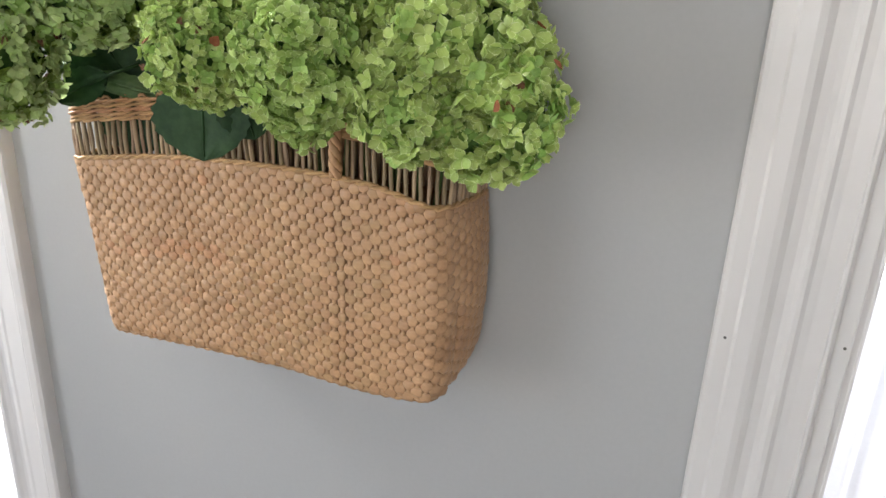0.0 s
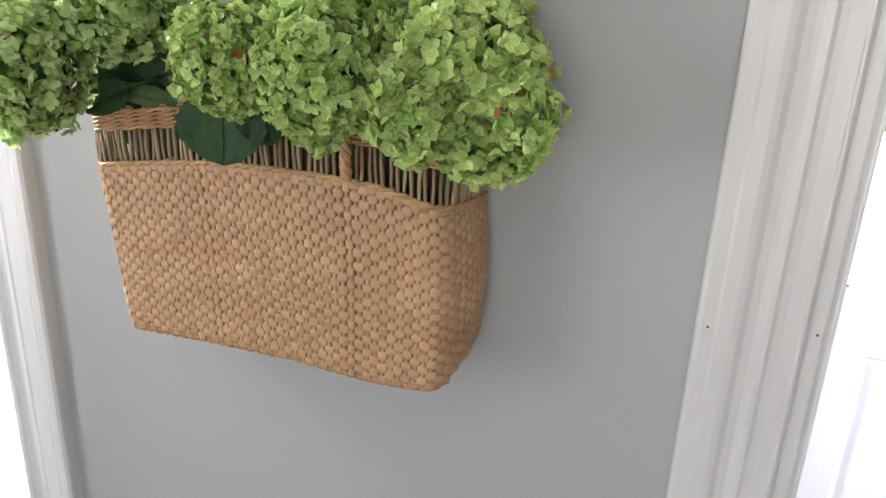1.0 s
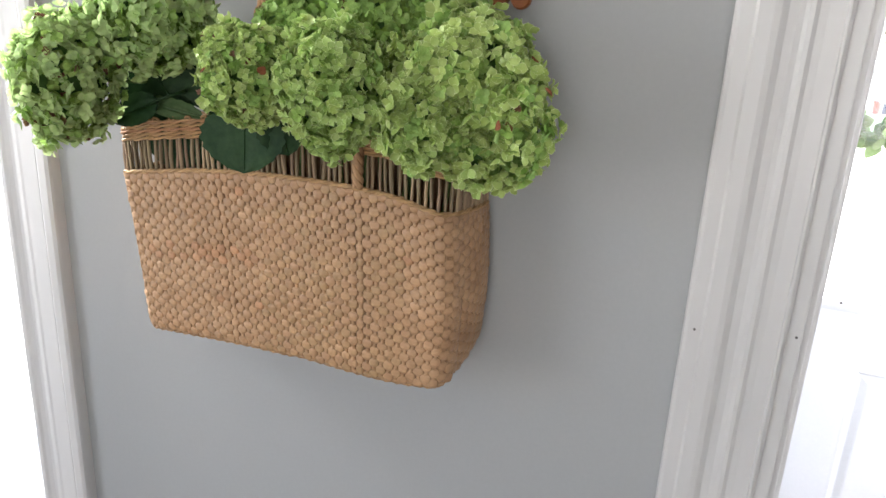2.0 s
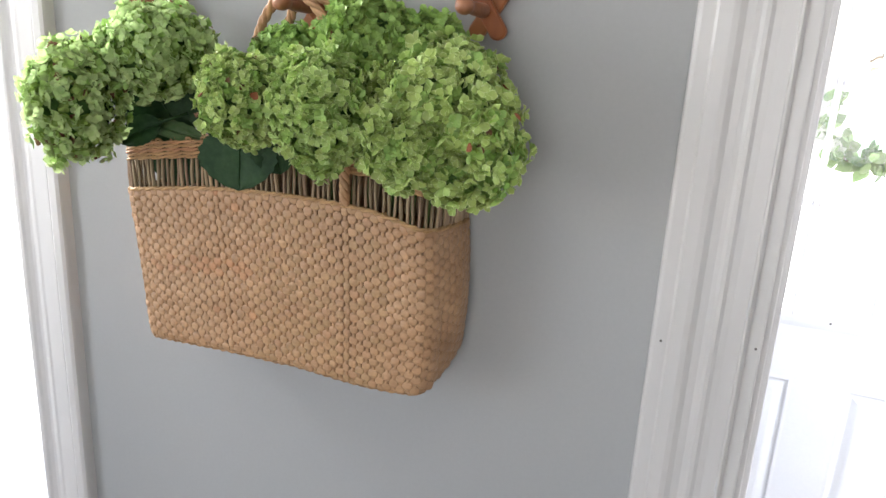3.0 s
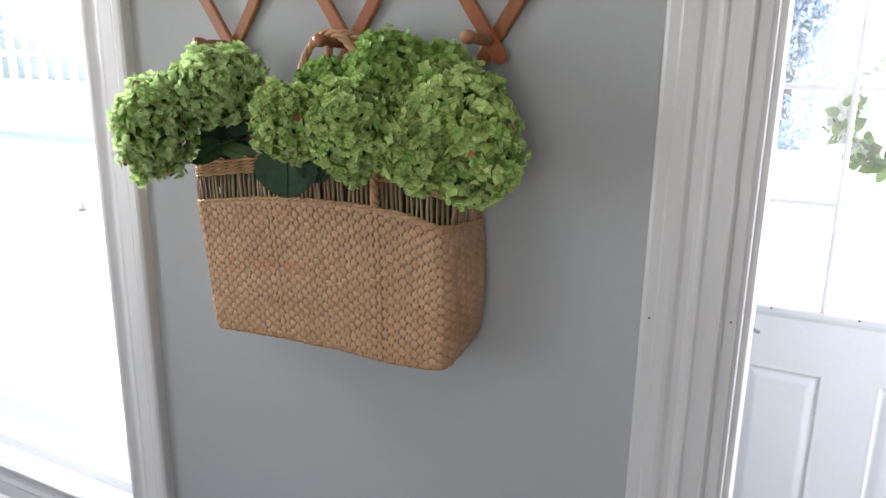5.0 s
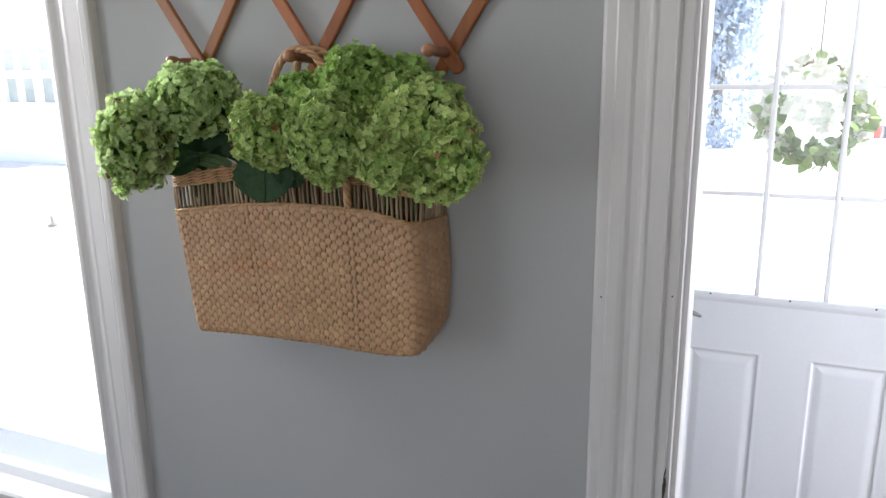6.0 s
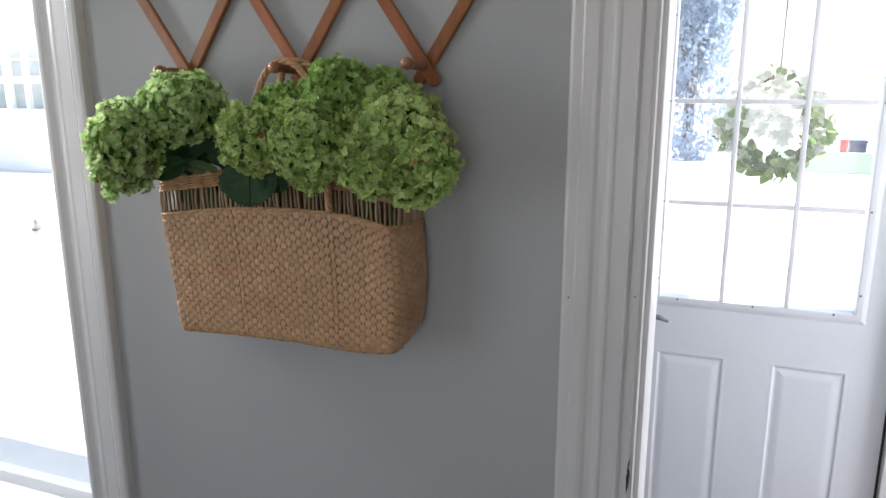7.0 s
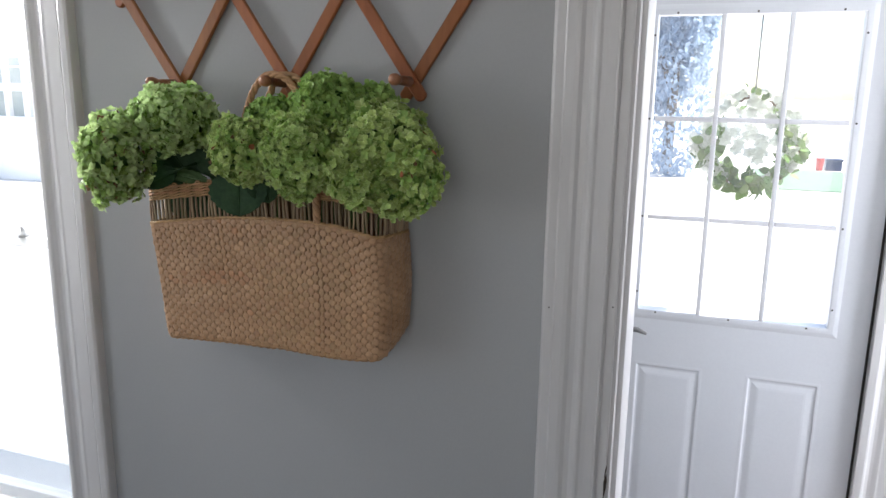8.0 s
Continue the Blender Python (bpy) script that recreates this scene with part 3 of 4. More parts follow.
for k in range(5):
    o = [p + Vector((rw.uniform(-0.008, 0.008), rw.uniform(-0.008, 0.008), rw.uniform(-0.008, 0.008))) for p in ring]
    o[-1] = o[0]
    tube(o, 0.004, 5, bm, False)
part("twig_ring", bm, M_TWIG, wreath, "brown twig ring")
for k in range(14):
    t = math.pi * (1.18 + 0.64 * k / 13)
    part("bead", tube([WC + Vector((math.cos(t) * WR, -0.012 - 0.0035 * q, math.sin(t) * WR + 0.004 * (k % 2))) for q in (0, 0.4, 1)], [0.0022, 0.0032, 0.0012], 8), M_WHITEFLOWER, wreath, "small white bead", smooth=True)
part("hanger", tube([WC + Vector((0, 0, WR)), WC + Vector((0, -0.02, 0.45)), WC + Vector((0, -0.055, 0.52))], 0.0026, 6), M_PEWTER, wreath, "thin hanging cord")


def blade(length, width, bm, m, cup=0.15, n=4):
    """A pointed leaf or petal with a fold along its middle."""
    prev = None
    for i in range(n + 1):
        t = i / n
        w = width * math.sin(math.pi * min(1.0, 0.12 + 0.88 * t) ** 0.9) if i < n else 0.0005
        z = cup * length * t * t
        row = [bm.verts.new(m @ Vector((s * w * 0.5, length * t, z + abs(s) * cup * w * 0.6))) for s in (-1, 0, 1)]
        if prev:
            for a in (0, 1):
                bm.faces.new((prev[a], prev[a + 1], row[a + 1], row[a]))
        prev = row


for k in range(250):
    t = rw.uniform(0, 2 * math.pi) if k < 56 else rw.uniform(-1.05 * math.pi, 0.18 * math.pi)
    bm = bmesh.new()
    m = Matrix.Translation(WC + Vector((math.cos(t) * WR * rw.uniform(0.6, 1.12), rw.uniform(-0.055, 0.02), math.sin(t) * WR * rw.uniform(0.7, 1.2)))) @ Euler((rw.uniform(0, 6.3), rw.uniform(0, 6.3), rw.uniform(0, 6.3))).to_matrix().to_4x4()
    blade(rw.uniform(0.026, 0.046), rw.uniform(0.021, 0.034), bm, m)
    part("leaf", bm, M_WREATHLEAF, wreath, smooth=True)
for k in range(86):
    t = rw.uniform(0.15 * math.pi, 1.25 * math.pi) if k < 50 else rw.uniform(0, 2 * math.pi)
    inner = rw.uniform(0.05, 0.7) if k >= 66 else 1.0
    c = WC + Vector((math.cos(t) * WR * inner * rw.uniform(0.8, 1.25), rw.uniform(-0.045, -0.01), math.sin(t) * WR * inner * rw.uniform(0.6, 1.25)))
    bm = bmesh.new()
    for j in range(6):
        m = Matrix.Translation(c) @ Euler((rw.uniform(-0.5, 0.9), 0, 0)).to_matrix().to_4x4() @ Euler((radians(90), 0, 0)).to_matrix().to_4x4() @ Euler((0, 0, j * 1.05)).to_matrix().to_4x4()
        blade(0.022, 0.018, bm, m, 0.3, 3)
    part("bloom", bm, M_WHITEFLOWER, wreath, "white bloom", smooth=True)

# ---- basket ----
basket = thing("basket", (0.42, -0.05, 1.24), "honey-coloured woven basket with open stick band hanging from a peg", "basket")
BXL, BXR = 0.203, 0.630


def plan(s, v):
    """A place on the basket's outside and the way it faces: s runs 0..1 from the wall round the front to the wall again, v 0..1 up the weave (and past 1 for the band)."""
    w = v
    v = min(v, 1.0)
    yf0, yf1 = -0.103 - 0.008 * v, -0.098 - 0.002 * v
    xl, xr = BXL - 0.001 - 0.016 * v, 0.614 - 0.002 * v + 0.004 * math.sin(math.pi * v)
    pinch = 0.006 * max(0.0, 1 - v / 0.05) ** 2
    yb = -0.006 - 0.004 * (1 - min(v, 1))
    rl, rr = 0.012, 0.024
    pts = [Vector((xl, yb)), Vector((xl, yf0 + rl))]
    pts += [Vector((xl + rl - rl * math.cos(t), yf0 + rl - rl * math.sin(t))) for t in [math.pi / 2 * k / 5 for k in range(1, 6)]]
    n = 14
    for k in range(1, n):
        f = k / n
        x = xl + rl + (xr - rr - xl - rl) * f
        bow = 0.0012 * math.sin(math.pi * f) * (0.4 + math.sin(math.pi * min(v, 1))) + 0.0022 * math.sin(9 * f + 3 * v)
        pts.append(Vector((x, yf0 + (yf1 - yf0) * f - bow)))
    pts += [Vector((xr - rr + rr * math.sin(t), yf1 + rr - rr * math.cos(t))) for t in [math.pi / 2 * k / 7 for k in range(0, 8)]]
    for k in range(1, 9):      # the side bulges out towards the wall
        f = k / 8
        pts.append(Vector((xr + 0.006 * f + 0.008 * math.sin(math.pi * min(1.0, f * 0.95)) * (0.4 + 0.6 * math.sin(math.pi * v)), yf1 + rr + (yb - yf1 - rr) * f)))
    ls = [(b - a).length for a, b in zip(pts, pts[1:])]
    d = s * sum(ls)
    for i, ln in enumerate(ls):
        if d <= ln or i == len(ls) - 1:
            break
        d -= ln
    p = pts[i].lerp(pts[i + 1], d / ln)
    e = (pts[i + 1] - pts[i]).normalized()
    nrm = Vector((e.y, -e.x))
    p = p - nrm * pinch
    u = (p.x - BXL) / (BXR - BXL)
    back = max(0.0, min(1.0, (p.y + 0.098) / 0.085))
    zb = 1.231 + 0.008 * u + 0.036 * back * (u > 0.5) + 0.006 * math.sin(5 * u) * (1 - u)
    zt = 1.437 + 0.0225 * math.sin(math.pi * min(1, u * 0.9)) * (1 - 0.6 * back) - 0.002 * u - 0.006 * max(0.0, 1 - abs(u - 0.93) / 0.14) * (1 - back)
    z = zb + (zt - zb) * v if w <= 1 else zt + (w - 1) * 0.238
    return Vector((p.x, p.y, z)), Vector((nrm.x, nrm.y, 0)), sum(ls)


PERIM = plan(0.5, 0.5)[2]
NC = int(PERIM / 0.0091)
NR = 15
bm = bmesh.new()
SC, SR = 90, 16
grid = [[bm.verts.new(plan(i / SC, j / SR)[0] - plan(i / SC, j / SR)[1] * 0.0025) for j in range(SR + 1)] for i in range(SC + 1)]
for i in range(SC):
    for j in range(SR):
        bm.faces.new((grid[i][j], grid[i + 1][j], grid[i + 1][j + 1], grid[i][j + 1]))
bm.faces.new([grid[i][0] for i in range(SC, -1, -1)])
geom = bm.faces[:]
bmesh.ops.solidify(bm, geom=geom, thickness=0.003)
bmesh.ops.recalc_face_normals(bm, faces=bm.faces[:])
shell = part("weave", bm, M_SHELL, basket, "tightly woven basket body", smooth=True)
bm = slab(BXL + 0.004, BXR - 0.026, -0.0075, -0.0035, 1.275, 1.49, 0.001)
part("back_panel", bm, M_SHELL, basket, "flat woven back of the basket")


def knot_mesh(seed, half, hgt):
    """One loop of the weave: a flat-topped pad with six blunt corners."""
    rnd = random.Random(seed)
    bm = bmesh.new()
    prev = None
    for yy, ww, hh in ((-0.50, 0.34, 0.15), (-0.44, 0.62, 0.85), (-0.28, 0.90, 1.08), (-0.05, 1.0, 1.08), (0.22, 1.0, 0.98), (0.40, 0.88, 0.85), (0.50, 0.60, 0.30)):
        ww *= rnd.uniform(0.96, 1.04)
        lean = rnd.uniform(0.88, 1.12)
        row = [bm.verts.new((x * ww * half, yy * hgt, hz * hh * 0.0014 * lean)) for x, hz in ((-1, -1.4), (-0.95, 0.50), (-0.78, 0.95), (0.78, 1.0), (0.95, 0.50), (1, -1.4))]
        if prev:
            for k in range(5):
                bm.faces.new((prev[k], prev[k + 1], row[k + 1], row[k]))
        prev = row
    return mesh_of(bm, "knot", M_KNOT, True)


KN = [knot_mesh(k, 0.0062, 0.0112) for k in range(6)]
rk = random.Random(4)
joined, reddened = bmesh.new(), bmesh.new()
made = 0


def frame_at(s, v):
    p, nrm, _ = plan(s, v)
    p2 = plan(s, v + 0.02)[0]
    up = (p2 - p).normalized()
    side = up.cross(nrm).normalized()
    nrm = side.cross(up).normalized()
    return Matrix((( side.x, up.x, nrm.x, p.x), (side.y, up.y, nrm.y, p.y), (side.z, up.z, nrm.z, p.z), (0, 0, 0, 1)))


SEAMS = [min(range(NC), key=lambda i: abs(plan((i + 0.5) / NC, 0.5)[0].x - x)) for x in (0.338, 0.511)]
for i in range(NC):
    s = (i + 0.5) / NC
    for j in range(NR + (i % 2)):
        v = (j + (0.5 if i % 2 == 0 else 0.0)) / NR
        v = min(max(v, 0.012), 0.985)
        m = frame_at(s, v) @ Matrix.Rotation(rk.uniform(-0.05, 0.05), 4, "Z") @ Matrix.Diagonal((rk.uniform(0.95, 1.05) * (0.76 if i in SEAMS else 1), rk.uniform(0.94, 1.08), rk.uniform(0.8, 1.2), 1))
        if 0.30 < s < 0.86 and made < 300 and m.translation.x > 0.38:
            k = new("knot", rk.choice(KN))
            k.parent = shell
            k.matrix_parent_inverse = parent_world(shell).inverted()
            k.matrix_basis = m
            made += 1
        else:
            x = m.translation.x
            stain = m.translation.y < -0.07 and ((0.48 < v < 0.58 and 0.22 < x < 0.43) or (0.24 < v < 0.32 and 0.33 < x < 0.43) or rk.random() < 0.03)
            into = reddened if stain and rk.random() < 0.7 else joined
            n0 = len(into.verts)
            into.from_mesh(rk.choice(KN))
            into.verts.ensure_lookup_table()
            for vert in into.verts[n0:]:
                vert.co = m @ vert.co
# the strands that run up between the loops
for i in range(NC):
    s = (i + 0.5) / NC
    w = 0.0024
    prev = None
    for j in range(2 * NR + 1):
        m = frame_at(s, j / (2 * NR))
        row = [joined.verts.new(m @ Vector((x * w, 0, z))) for x, z in ((-1, -0.0018), (-0.8, 0.0010), (0.8, 0.0010), (1, -0.0018))]
        if prev:
            for k in range(3):
                joined.faces.new((prev[k], prev[k + 1], row[k + 1], row[k]))
        prev = row
tagged(part("knot_field", joined, M_KNOT, shell, "plump woven maize loops", smooth=True), kind="stuff")

tagged(part("knot_field", reddened, M_KNOT_RED, shell, "reddish streak of woven loops", smooth=True), kind="stuff")

# edge cord round the top and bottom of the weave
bm = twisted([plan(k / 80, 1.0)[0] + plan(k / 80, 1.0)[1] * 0.001 for k in range(1, 80)], 0.0032, 2, 14000, 5)
part("edge_cord", bm, M_RIM, basket, "thin twisted edge cord", smooth=True)
bm = twisted([plan(k / 80, 0.004)[0] + Vector((0, 0, -0.001)) for k in range(1, 80)], 0.003, 2, 14000, 5)
part("edge_cord", bm, M_RIM, basket, "thin twisted edge cord", smooth=True)

# open band of upright sticks
rs = random.Random(9)
NS = int(PERIM / 0.0073)
for k in range(NS):
    s = (k + 0.5 + rs.uniform(-0.16, 0.16)) / NS
    a, n, _ = plan(s, 0.985)
    b, _, _ = plan(min(1, max(0, s + rs.uniform(-0.004, 0.004))), 1.18)
    midp = a.lerp(b, 0.5) + Vector((rs.uniform(-0.0012, 0.0012), rs.uniform(-0.001, 0.001), 0)) - n * 0.001
    r = rs.uniform(0.0016, 0.0023)
    part("stick", tube([a - n * 0.003, a - n * 0.001 + Vector((0, 0, 0.004)), midp, b - n * 0.001], [r, r, r * 1.08, r * 0.9], 6), M_STICK, basket, smooth=True)
for k in range(46):      # sticks along the back
    x = BXL + 0.008 + (BXR - BXL - 0.034) * k / 45
    part("stick", tube([(x, -0.008, 1.432), (x + rs.uniform(-0.002, 0.002), -0.008, 1.487)], rs.uniform(0.0018, 0.0024), 6), M_STICK, basket, smooth=True)

# braided rim of four cords with small loops on top
for k in range(5):
    pts = [plan(i / 70, 1.166 + 0.0185 * k)[0] + plan(i / 70, 1)[1] * (0.0008 * math.sin(1.3 * i + 2.1 * k)) for i in range(0, 71)]
    part("rim_cord", twisted(pts, 0.0027, 2, 7000, 5), M_RIM, basket, "twisted rim cord", smooth=True)
for k in range(4):
    part("rim_cord", twisted([(BXL + (BXR - 0.018 - BXL) * i / 40, -0.009, 1.482 + 0.0052 * k) for i in range(41)], 0.0036, 2, 9000, 5), M_RIM, basket, "twisted rim cord", smooth=True)
for k in range(26):
    s = 0.03 + 0.94 * k / 25
    p, n, _ = plan(s, 1.252)
    e = Vector((-n.y, n.x, 0))
    part("rim_loop", tube([p - e * 0.004, p - e * 0.002 + Vector((0, 0, 0.0022)), p + e * 0.002 + Vector((0, 0, 0.0022)), p + e * 0.005], 0.0015, 5), M_RIM, basket, smooth=True)

# rope handles and their ends
q0, q1, q2 = (Vector((0.509, plan(0.60, 1.0)[0].y - 0.004, 1.459)), Vector((0.509, plan(0.60, 1.1)[0].y - 0.0055, 1.477)), Vector((0.5085, plan(0.60, 1.3)[0].y - 0.005, 1.52)))
part("handle_end", twisted([q0.lerp(q1, k / 8) for k in range(8)] + [q1.lerp(q2, k / 18) for k in range(19)], 0.0058, 3, 12000, 6), M_ROPE, basket, "twisted rope end", smooth=True)
def smooth_run(pts, n=8):
    """Places along a soft curve through the given ones."""
    pts = [Vector(p) for p in pts]
    out = []
    for k in range(len(pts) - 1):
        p0, p1, p2, p3 = pts[max(k - 1, 0)], pts[k], pts[k + 1], pts[min(k + 2, len(pts) - 1)]
        for i in range(n):
            t = i / n
            out.append(0.5 * (2 * p1 + (p2 - p0) * t + (2 * p0 - 5 * p1 + 4 * p2 - p3) * t * t + (3 * p1 - p0 - 3 * p2 + p3) * t ** 3))
    return out + [pts[-1]]


LOOP = ((-0.060, 1.50), (-0.048, 1.60), (-0.038, 1.634), (-0.027, 1.656), (-0.011, 1.675), (0.006, 1.6815), (0.026, 1.678), (0.043, 1.664), (0.056, 1.635), (0.070, 1.50))
for y, dx in ((-0.080, 0.0), (-0.043, 0.008)):
    part("rope_handle", twisted(smooth_run([(BX[1] + x + dx * (z < 1.66), y, z) for x, z in LOOP]), 0.0054, 3, 9500, 7), M_ROPE, basket, "twisted tan rope handle", smooth=True)


# ---- hydrangeas ----
def floret_mesh(seed, material, size=0.0133):
    """A flower of four blunt-pointed cupped petals."""
    rnd = random.Random(seed)
    bm = bmesh.new()
    rimmed = material is M_FLORET
    for k in range(4):
        ang = k * math.pi / 2 + rnd.uniform(-0.14, 0.14)
        ln, wd = size * rnd.uniform(0.86, 1.10), size * rnd.uniform(0.80, 0.98)
        tilt, curl = rnd.uniform(0.12, 0.72), rnd.uniform(-0.35, 0.25)
        m = Matrix.Rotation(ang, 4, "Z") @ Matrix.Rotation(tilt, 4, "X") @ Matrix.Rotation(rnd.uniform(-0.28, 0.28), 4, "Y")
        prev = None
        for t, w in ((0.03, 0.12), (0.24, 0.62), (0.48, 0.95), (0.70, 0.98), (0.87, 0.62), (0.96, 0.30), (1.04, 0.04)):
            z = curl * ln * t * t
            row = [bm.verts.new(m @ Vector((x * w * wd * 0.5, ln * (t - 0.03 * x * x), z + 0.16 * wd * w * abs(x) ** 1.5))) for x in (-1, -0.90, 0, 0.90, 1)]
            if prev:
                for a in range(4):
                    bm.faces.new((prev[a], prev[a + 1], row[a + 1], row[a])).material_index = 1 if (a in (0, 3) or t > 1.0) and rimmed else 0
            prev = row
    me = mesh_of(bm, "floret", material, True)
    if rimmed:
        me.materials.append(M_MARGIN)
    return me


FLORETS = {m: [floret_mesh(k, m) for k in range(7)] for m in (M_FLORET, M_FLORET_PALE, M_FLORET_DEEP, M_UNDER, M_BROWN, M_RED)}


def hydrangea(centre, radius, count, seed, main, label, brown=0.0, foot=(0.42, -0.05, 1.34), squash=(1, 1, 1), size=1.0, lump=0.10, petals=()):
    rnd = random.Random(seed)
    c = Vector(centre)
    h = thing("hydrangea", foot, label, "flower", "flowers in the basket")
    f = Vector(foot)
    part("stem", tube([f, Vector((f.x + (c.x - f.x) * 0.3, -0.052, 1.50)), Vector((f.x + (c.x - f.x) * 0.6, -0.066, 1.54)), c], [0.003, 0.0028, 0.0026, 0.0022], 6), M_STEM, h, "thin green stem", smooth=True)
    # closed core that fills the head, darker green than the florets
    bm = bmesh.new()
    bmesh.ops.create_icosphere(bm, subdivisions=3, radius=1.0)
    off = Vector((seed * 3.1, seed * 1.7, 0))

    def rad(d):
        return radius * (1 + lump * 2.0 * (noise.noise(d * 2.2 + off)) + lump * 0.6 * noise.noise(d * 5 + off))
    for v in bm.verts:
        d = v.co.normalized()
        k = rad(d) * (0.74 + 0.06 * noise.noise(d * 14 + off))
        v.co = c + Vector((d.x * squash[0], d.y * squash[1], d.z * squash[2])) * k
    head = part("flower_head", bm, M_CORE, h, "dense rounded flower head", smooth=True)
    inv = parent_world(head).inverted()
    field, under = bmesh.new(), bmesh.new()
    # inner layer in the darker green, painted depth behind the outer florets
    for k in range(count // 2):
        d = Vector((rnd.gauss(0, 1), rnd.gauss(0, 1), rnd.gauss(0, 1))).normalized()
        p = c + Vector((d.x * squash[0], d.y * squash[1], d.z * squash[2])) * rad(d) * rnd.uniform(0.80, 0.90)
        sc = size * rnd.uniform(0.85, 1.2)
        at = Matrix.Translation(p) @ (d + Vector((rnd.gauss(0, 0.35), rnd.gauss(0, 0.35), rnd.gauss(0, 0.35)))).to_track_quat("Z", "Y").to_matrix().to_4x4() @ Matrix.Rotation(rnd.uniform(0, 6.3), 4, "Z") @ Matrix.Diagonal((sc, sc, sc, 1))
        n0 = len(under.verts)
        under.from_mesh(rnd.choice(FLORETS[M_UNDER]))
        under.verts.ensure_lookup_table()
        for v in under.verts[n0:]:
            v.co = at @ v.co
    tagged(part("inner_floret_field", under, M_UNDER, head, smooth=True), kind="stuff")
    count = int(count * 1.15)
    for k in range(count):
        z = 1 - 2 * (k + 0.5) / count
        a = k * 2.399963 + rnd.uniform(-0.25, 0.25)
        q = math.sqrt(max(0, 1 - z * z))
        d = (Vector((q * math.cos(a), q * math.sin(a), z)) + Vector((rnd.gauss(0, 0.05), rnd.gauss(0, 0.05), rnd.gauss(0, 0.05)))).normalized()
        if d.y > 0.75:
            continue
        p = c + Vector((d.x * squash[0], d.y * squash[1], d.z * squash[2])) * rad(d) * rnd.uniform(0.86, 1.06)
        face = (d + Vector((rnd.gauss(0, 0.52), rnd.gauss(0, 0.52), rnd.gauss(0, 0.52)))).normalized()
        turn = face.to_track_quat("Z", "Y").to_matrix().to_4x4() @ Matrix.Rotation(rnd.uniform(0, 6.3), 4, "Z")
        m = M_BROWN if rnd.random() < brown else main if rnd.random() < 0.86 else M_FLORET_DEEP
        me = rnd.choice(FLORETS[m])
        sc = size * rnd.uniform(0.78, 1.2) * (0.6 if m is M_BROWN else 1)
        at = Matrix.Translation(p) @ turn @ Matrix.Diagonal((sc, sc, sc, 1))
        if k % 3 and m is main:
            n0 = len(field.verts)
            field.from_mesh(me)
            field.verts.ensure_lookup_table()
            for v in field.verts[n0:]:
                v.co = at @ v.co
            continue
        o = new("floret", me)
        o.parent = head
        o.matrix_parent_inverse = inv
        o.matrix_basis = at
    for q in petals:
        bm = bmesh.new()
        tilt = (Vector(q) - c).to_track_quat("Z", "Y").to_matrix().to_4x4()
        blade(0.010, 0.009, bm, Matrix.Translation(q) @ tilt @ Matrix.Rotation(q[0] * 40, 4, "Z") @ Matrix.Rotation(0.5, 4, "X"), 0.3, 4)
        part("withered_petal", bm, M_RED, head, "dried red-brown petal", smooth=True)
    rest = part("floret_field", field, main, head, smooth=True)
    rest.data.materials.append(M_MARGIN)
    tagged(rest, kind="stuff")
    return h


LIME, PALED, DEEP = "fresh lime-green hydrangea head", "green hydrangea head with brown-edged petals, painted paler for window glare", "deep green hydrangea head behind the others"
hydrangea((0.194, -0.182, 1.551), 0.052, 560, 1, M_FLORET_PALE, PALED, 0.09, (0.27, -0.06, 1.33), (0.98, 1, 1.32), 0.64, 0.12)
hydrangea((0.256, -0.122, 1.610), 0.059, 620, 2, M_FLORET_PALE, "soft green hydrangea head resting on the basket rim", 0.01, (0.29, -0.05, 1.33), (1.24, 1, 0.86), 0.66, 0.12)
hydrangea((0.419, -0.162, 1.569), 0.048, 620, 3, M_FLORET, "small lime-green hydrangea head", 0.02, (0.40, -0.06, 1.33), (1, 1, 0.98), 0.52, petals=((0.405, -0.212, 1.579), (0.455, -0.200, 1.576)))
hydrangea((0.514, -0.159, 1.565), 0.052, 640, 4, M_FLORET, LIME, 0.004, (0.48, -0.06, 1.33), (1, 1, 1.12), 0.60, 0.14)
hydrangea((0.624, -0.114, 1.574), 0.067, 700, 5, M_FLORET, LIME, 0.004, (0.55, -0.06, 1.33), size=0.74, lump=0.14, petals=((0.679, -0.174, 1.551), (0.705, -0.132, 1.579), (0.688, -0.122, 1.602)))
hydrangea((0.652, -0.108, 1.535), 0.052, 460, 6, M_FLORET, LIME, 0.01, (0.57, -0.06, 1.33), size=0.72, lump=0.16)
hydrangea((0.518, -0.085, 1.630), 0.051, 500, 7, M_FLORET_DEEP, DEEP, 0.01, (0.50, -0.04, 1.33), size=0.66, lump=0.14)
hydrangea((0.583, -0.070, 1.620), 0.043, 360, 8, M_FLORET_DEEP, DEEP, 0.01, (0.53, -0.04, 1.33), size=0.66, lump=0.14)
hydrangea((0.432, -0.105, 1.609), 0.036, 300, 9, M_FLORET_DEEP, DEEP, 0.02, (0.46, -0.04, 1.33), size=0.62, lump=0.14)
hydrangea((0.598, -0.149, 1.541), 0.043, 370, 10, M_FLORET, LIME, 0.0, (0.52, -0.05, 1.33), size=0.68, lump=0.14)


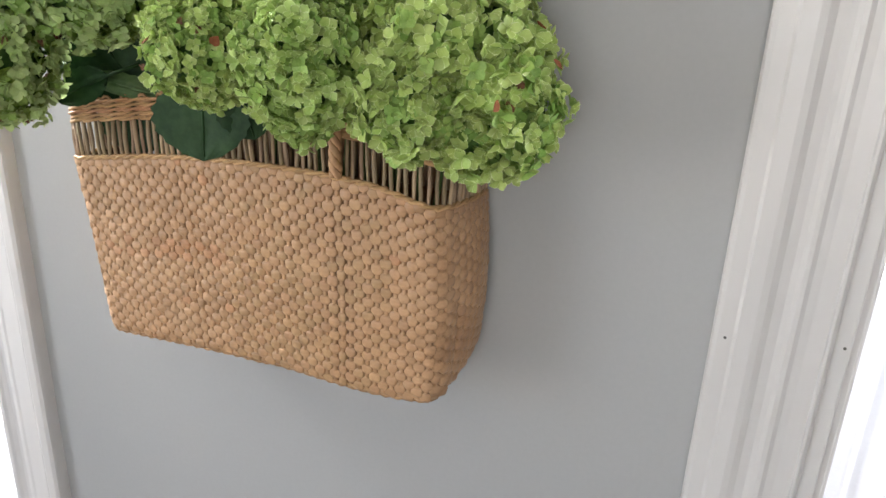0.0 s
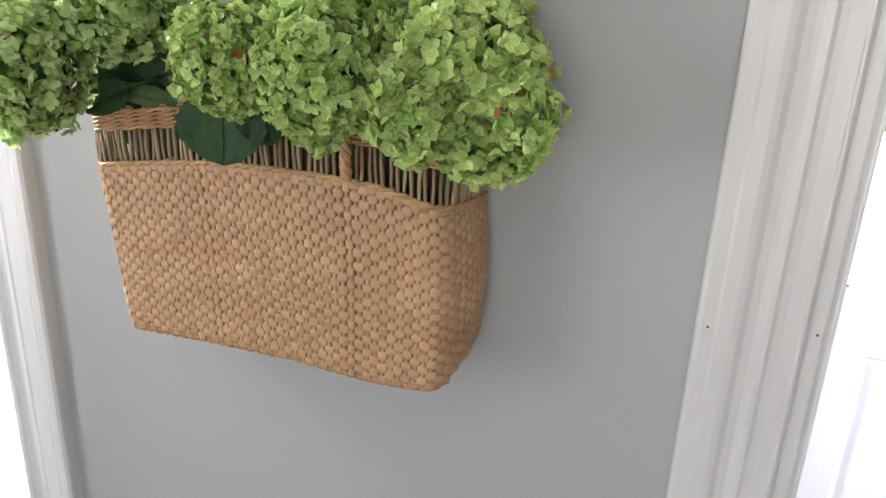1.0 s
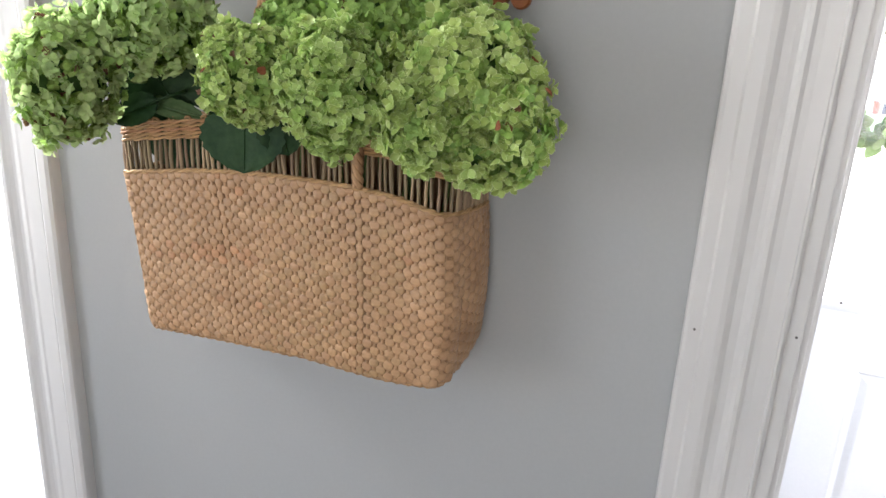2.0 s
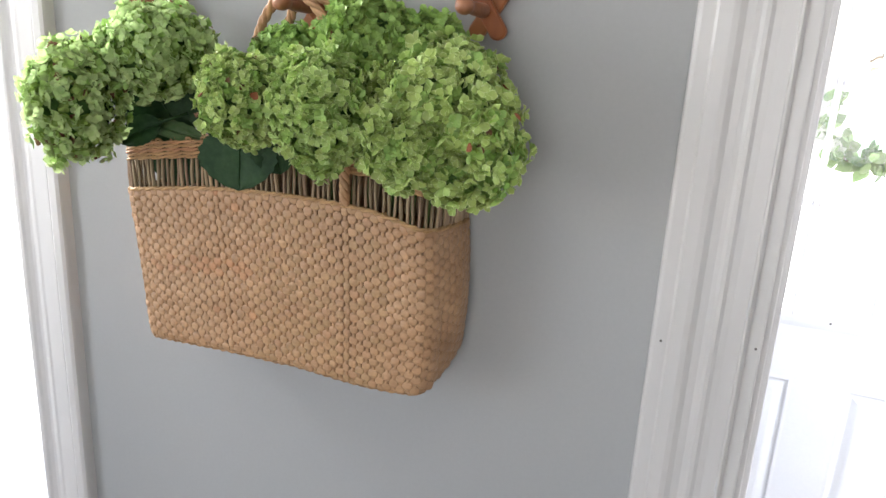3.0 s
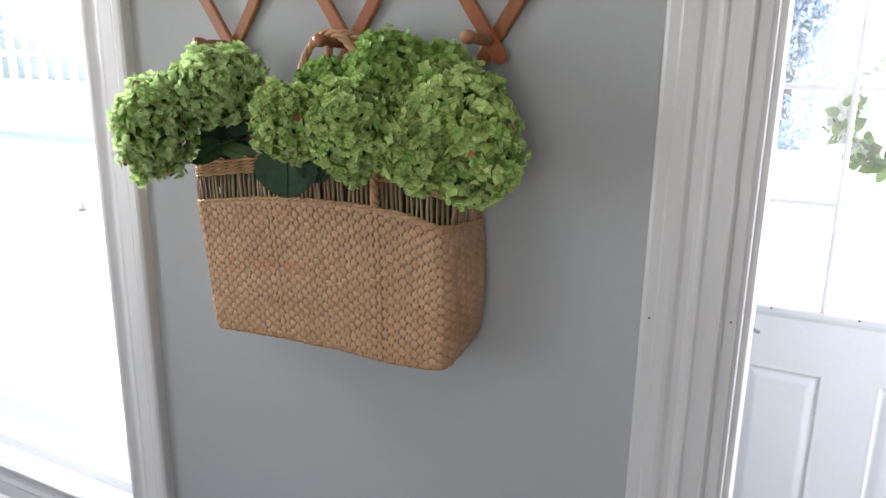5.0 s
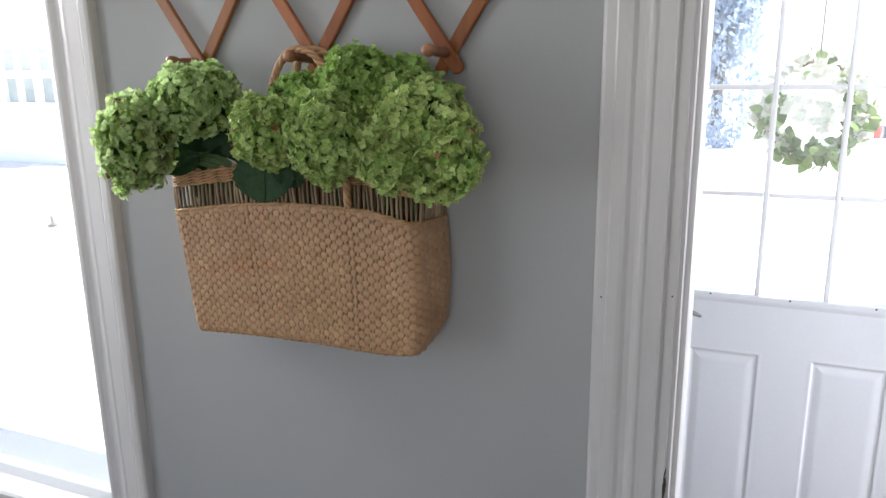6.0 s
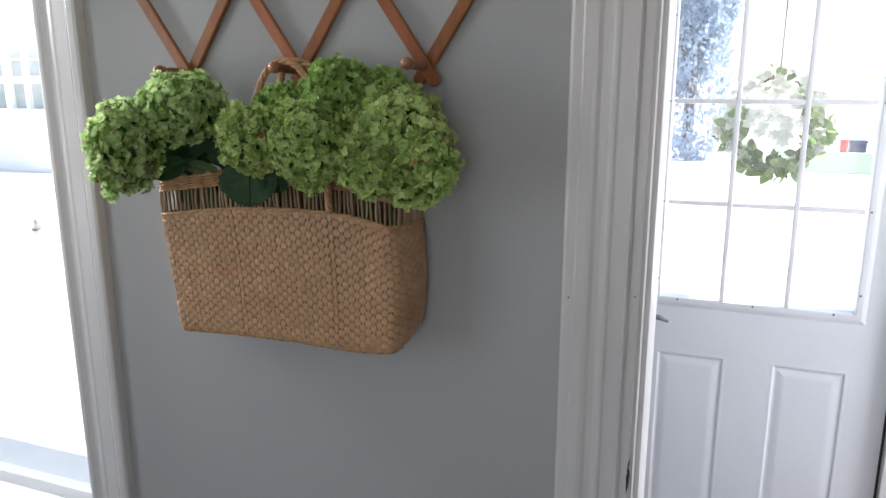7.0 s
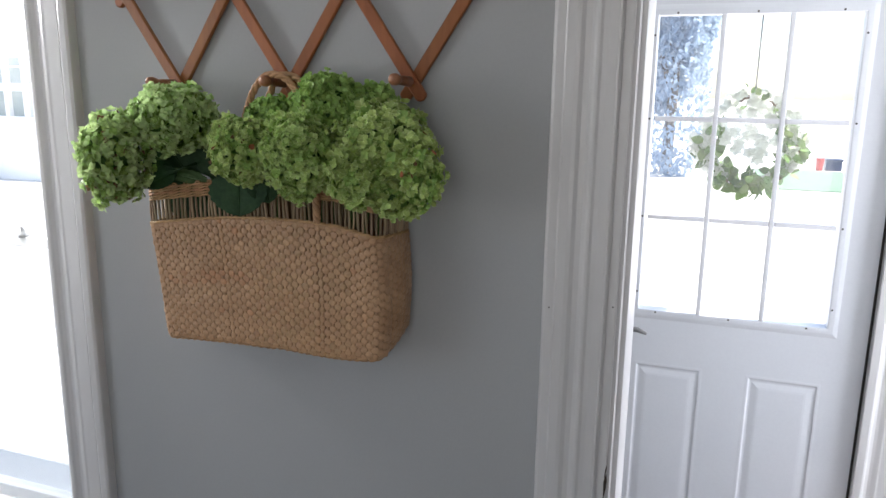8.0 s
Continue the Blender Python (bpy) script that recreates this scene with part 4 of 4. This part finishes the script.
def big_leaf(place, face, up, length, width, material, label, fold=0.12, droop=0.2):
    """A broad serrated leaf with veins pressed in, on a short stalk."""
    face, up = Vector(face).normalized(), Vector(up).normalized()
    side = up.cross(face).normalized()
    up = face.cross(side).normalized()
    m = Matrix(((side.x, up.x, face.x, place[0]), (side.y, up.y, face.y, place[1]), (side.z, up.z, face.z, place[2]), (0, 0, 0, 1)))
    t = thing("leaf", place, label, "leaf", "leaves in the basket")
    bm = bmesh.new()
    n, c = 14, 10
    prev = None
    for i in range(n + 1):
        v = i / n
        w = width * 0.5 * (math.sin(math.pi * v ** 0.85) ** 0.6 + 0.015) * (1 + (0.05 if i % 2 else -0.02))
        row = []
        for j in range(c + 1):
            x = 2 * j / c - 1
            vein = -0.0012 * (abs(math.sin((v * 7 - abs(x) * 1.6) * math.pi)) ** 6) - 0.0015 * max(0, 1 - abs(x) * 6)
            row.append(bm.verts.new(m @ Vector((x * w, length * (v + 0.06 * abs(x) * (1 - v)), -droop * length * v * v + fold * abs(x) * w + vein + 0.0022 * noise.noise(Vector((x * 3 + place[0] * 90, v * 5, place[2] * 70)))))))
        if prev:
            for j in range(c):
                bm.faces.new((prev[j], prev[j + 1], row[j + 1], row[j]))
        prev = row
    part("blade", bm, material, t, smooth=True)
    part("stalk", tube([m @ Vector((0, -0.03, -0.004)), m @ Vector((0, 0, 0)), m @ Vector((0, length * 0.95, -droop * length * 0.9 - 0.001))], [0.0022, 0.002, 0.0006], 6), material, t, smooth=True)
    return t


DARK = "broad dark green hydrangea leaf hanging over the basket rim"
big_leaf((0.392, -0.140, 1.540), (0.25, -1, 0.2), (0.02, -0.02, -1), 0.074, 0.090, M_LEAF, DARK, 0.10, 0.05)
big_leaf((0.427, -0.136, 1.537), (0.4, -1, 0.2), (0.3, -0.05, -1), 0.05, 0.05, M_LEAF, DARK)
BETWEEN = "dark green hydrangea leaf between the flower heads"
big_leaf((0.262, -0.078, 1.500), (0.55, -0.8, 0.2), (-0.6, -0.05, 0.75), 0.105, 0.085, M_LEAF, BETWEEN, 0.1, 0.1)
big_leaf((0.300, -0.072, 1.505), (0.35, -1, 0.1), (0.05, 0, 1), 0.10, 0.085, M_LEAF, BETWEEN, 0.2, 0.1)
big_leaf((0.215, -0.070, 1.500), (0.5, -0.9, 0.1), (-0.25, 0, 1), 0.10, 0.085, M_LEAF, BETWEEN, 0.15, 0.1)
big_leaf((0.345, -0.070, 1.520), (0.3, -1, 0.1), (0.1, 0, 1), 0.09, 0.08, M_LEAF, BETWEEN, 0.15, 0.1)
big_leaf((0.238, -0.090, 1.516), (0.35, -0.75, 0.55), (-1, -0.10, 0.22), 0.072, 0.026, M_LEAF_BACK, "pale green hydrangea leaf lying behind the rim", 0.12, 0.04)
big_leaf((0.305, -0.092, 1.508), (0.30, -0.62, 0.70), (-1, -0.06, 0.02), 0.100, 0.026, M_LEAF_BACK, "pale green hydrangea leaf lying behind the rim", 0.10, 0.04)
big_leaf((0.256, -0.112, 1.528), (0.35, -1, 0.35), (-0.85, -0.12, -0.46), 0.064, 0.036, M_LEAF, "dark green hydrangea leaf at the basket corner", 0.12, 0.1)
for x, y, z, d in ((0.240, -0.050, 1.505, -0.2), (0.225, -0.062, 1.430, 0.1), (0.275, -0.050, 1.430, 0.2), (0.320, -0.055, 1.435, -0.1)):
    big_leaf((x, y, z), (0.3, -1, 0.1), (d, 0.05, 1), 0.085, 0.075, M_LEAF, "dark green hydrangea leaf standing inside the basket", 0.15, 0.1)
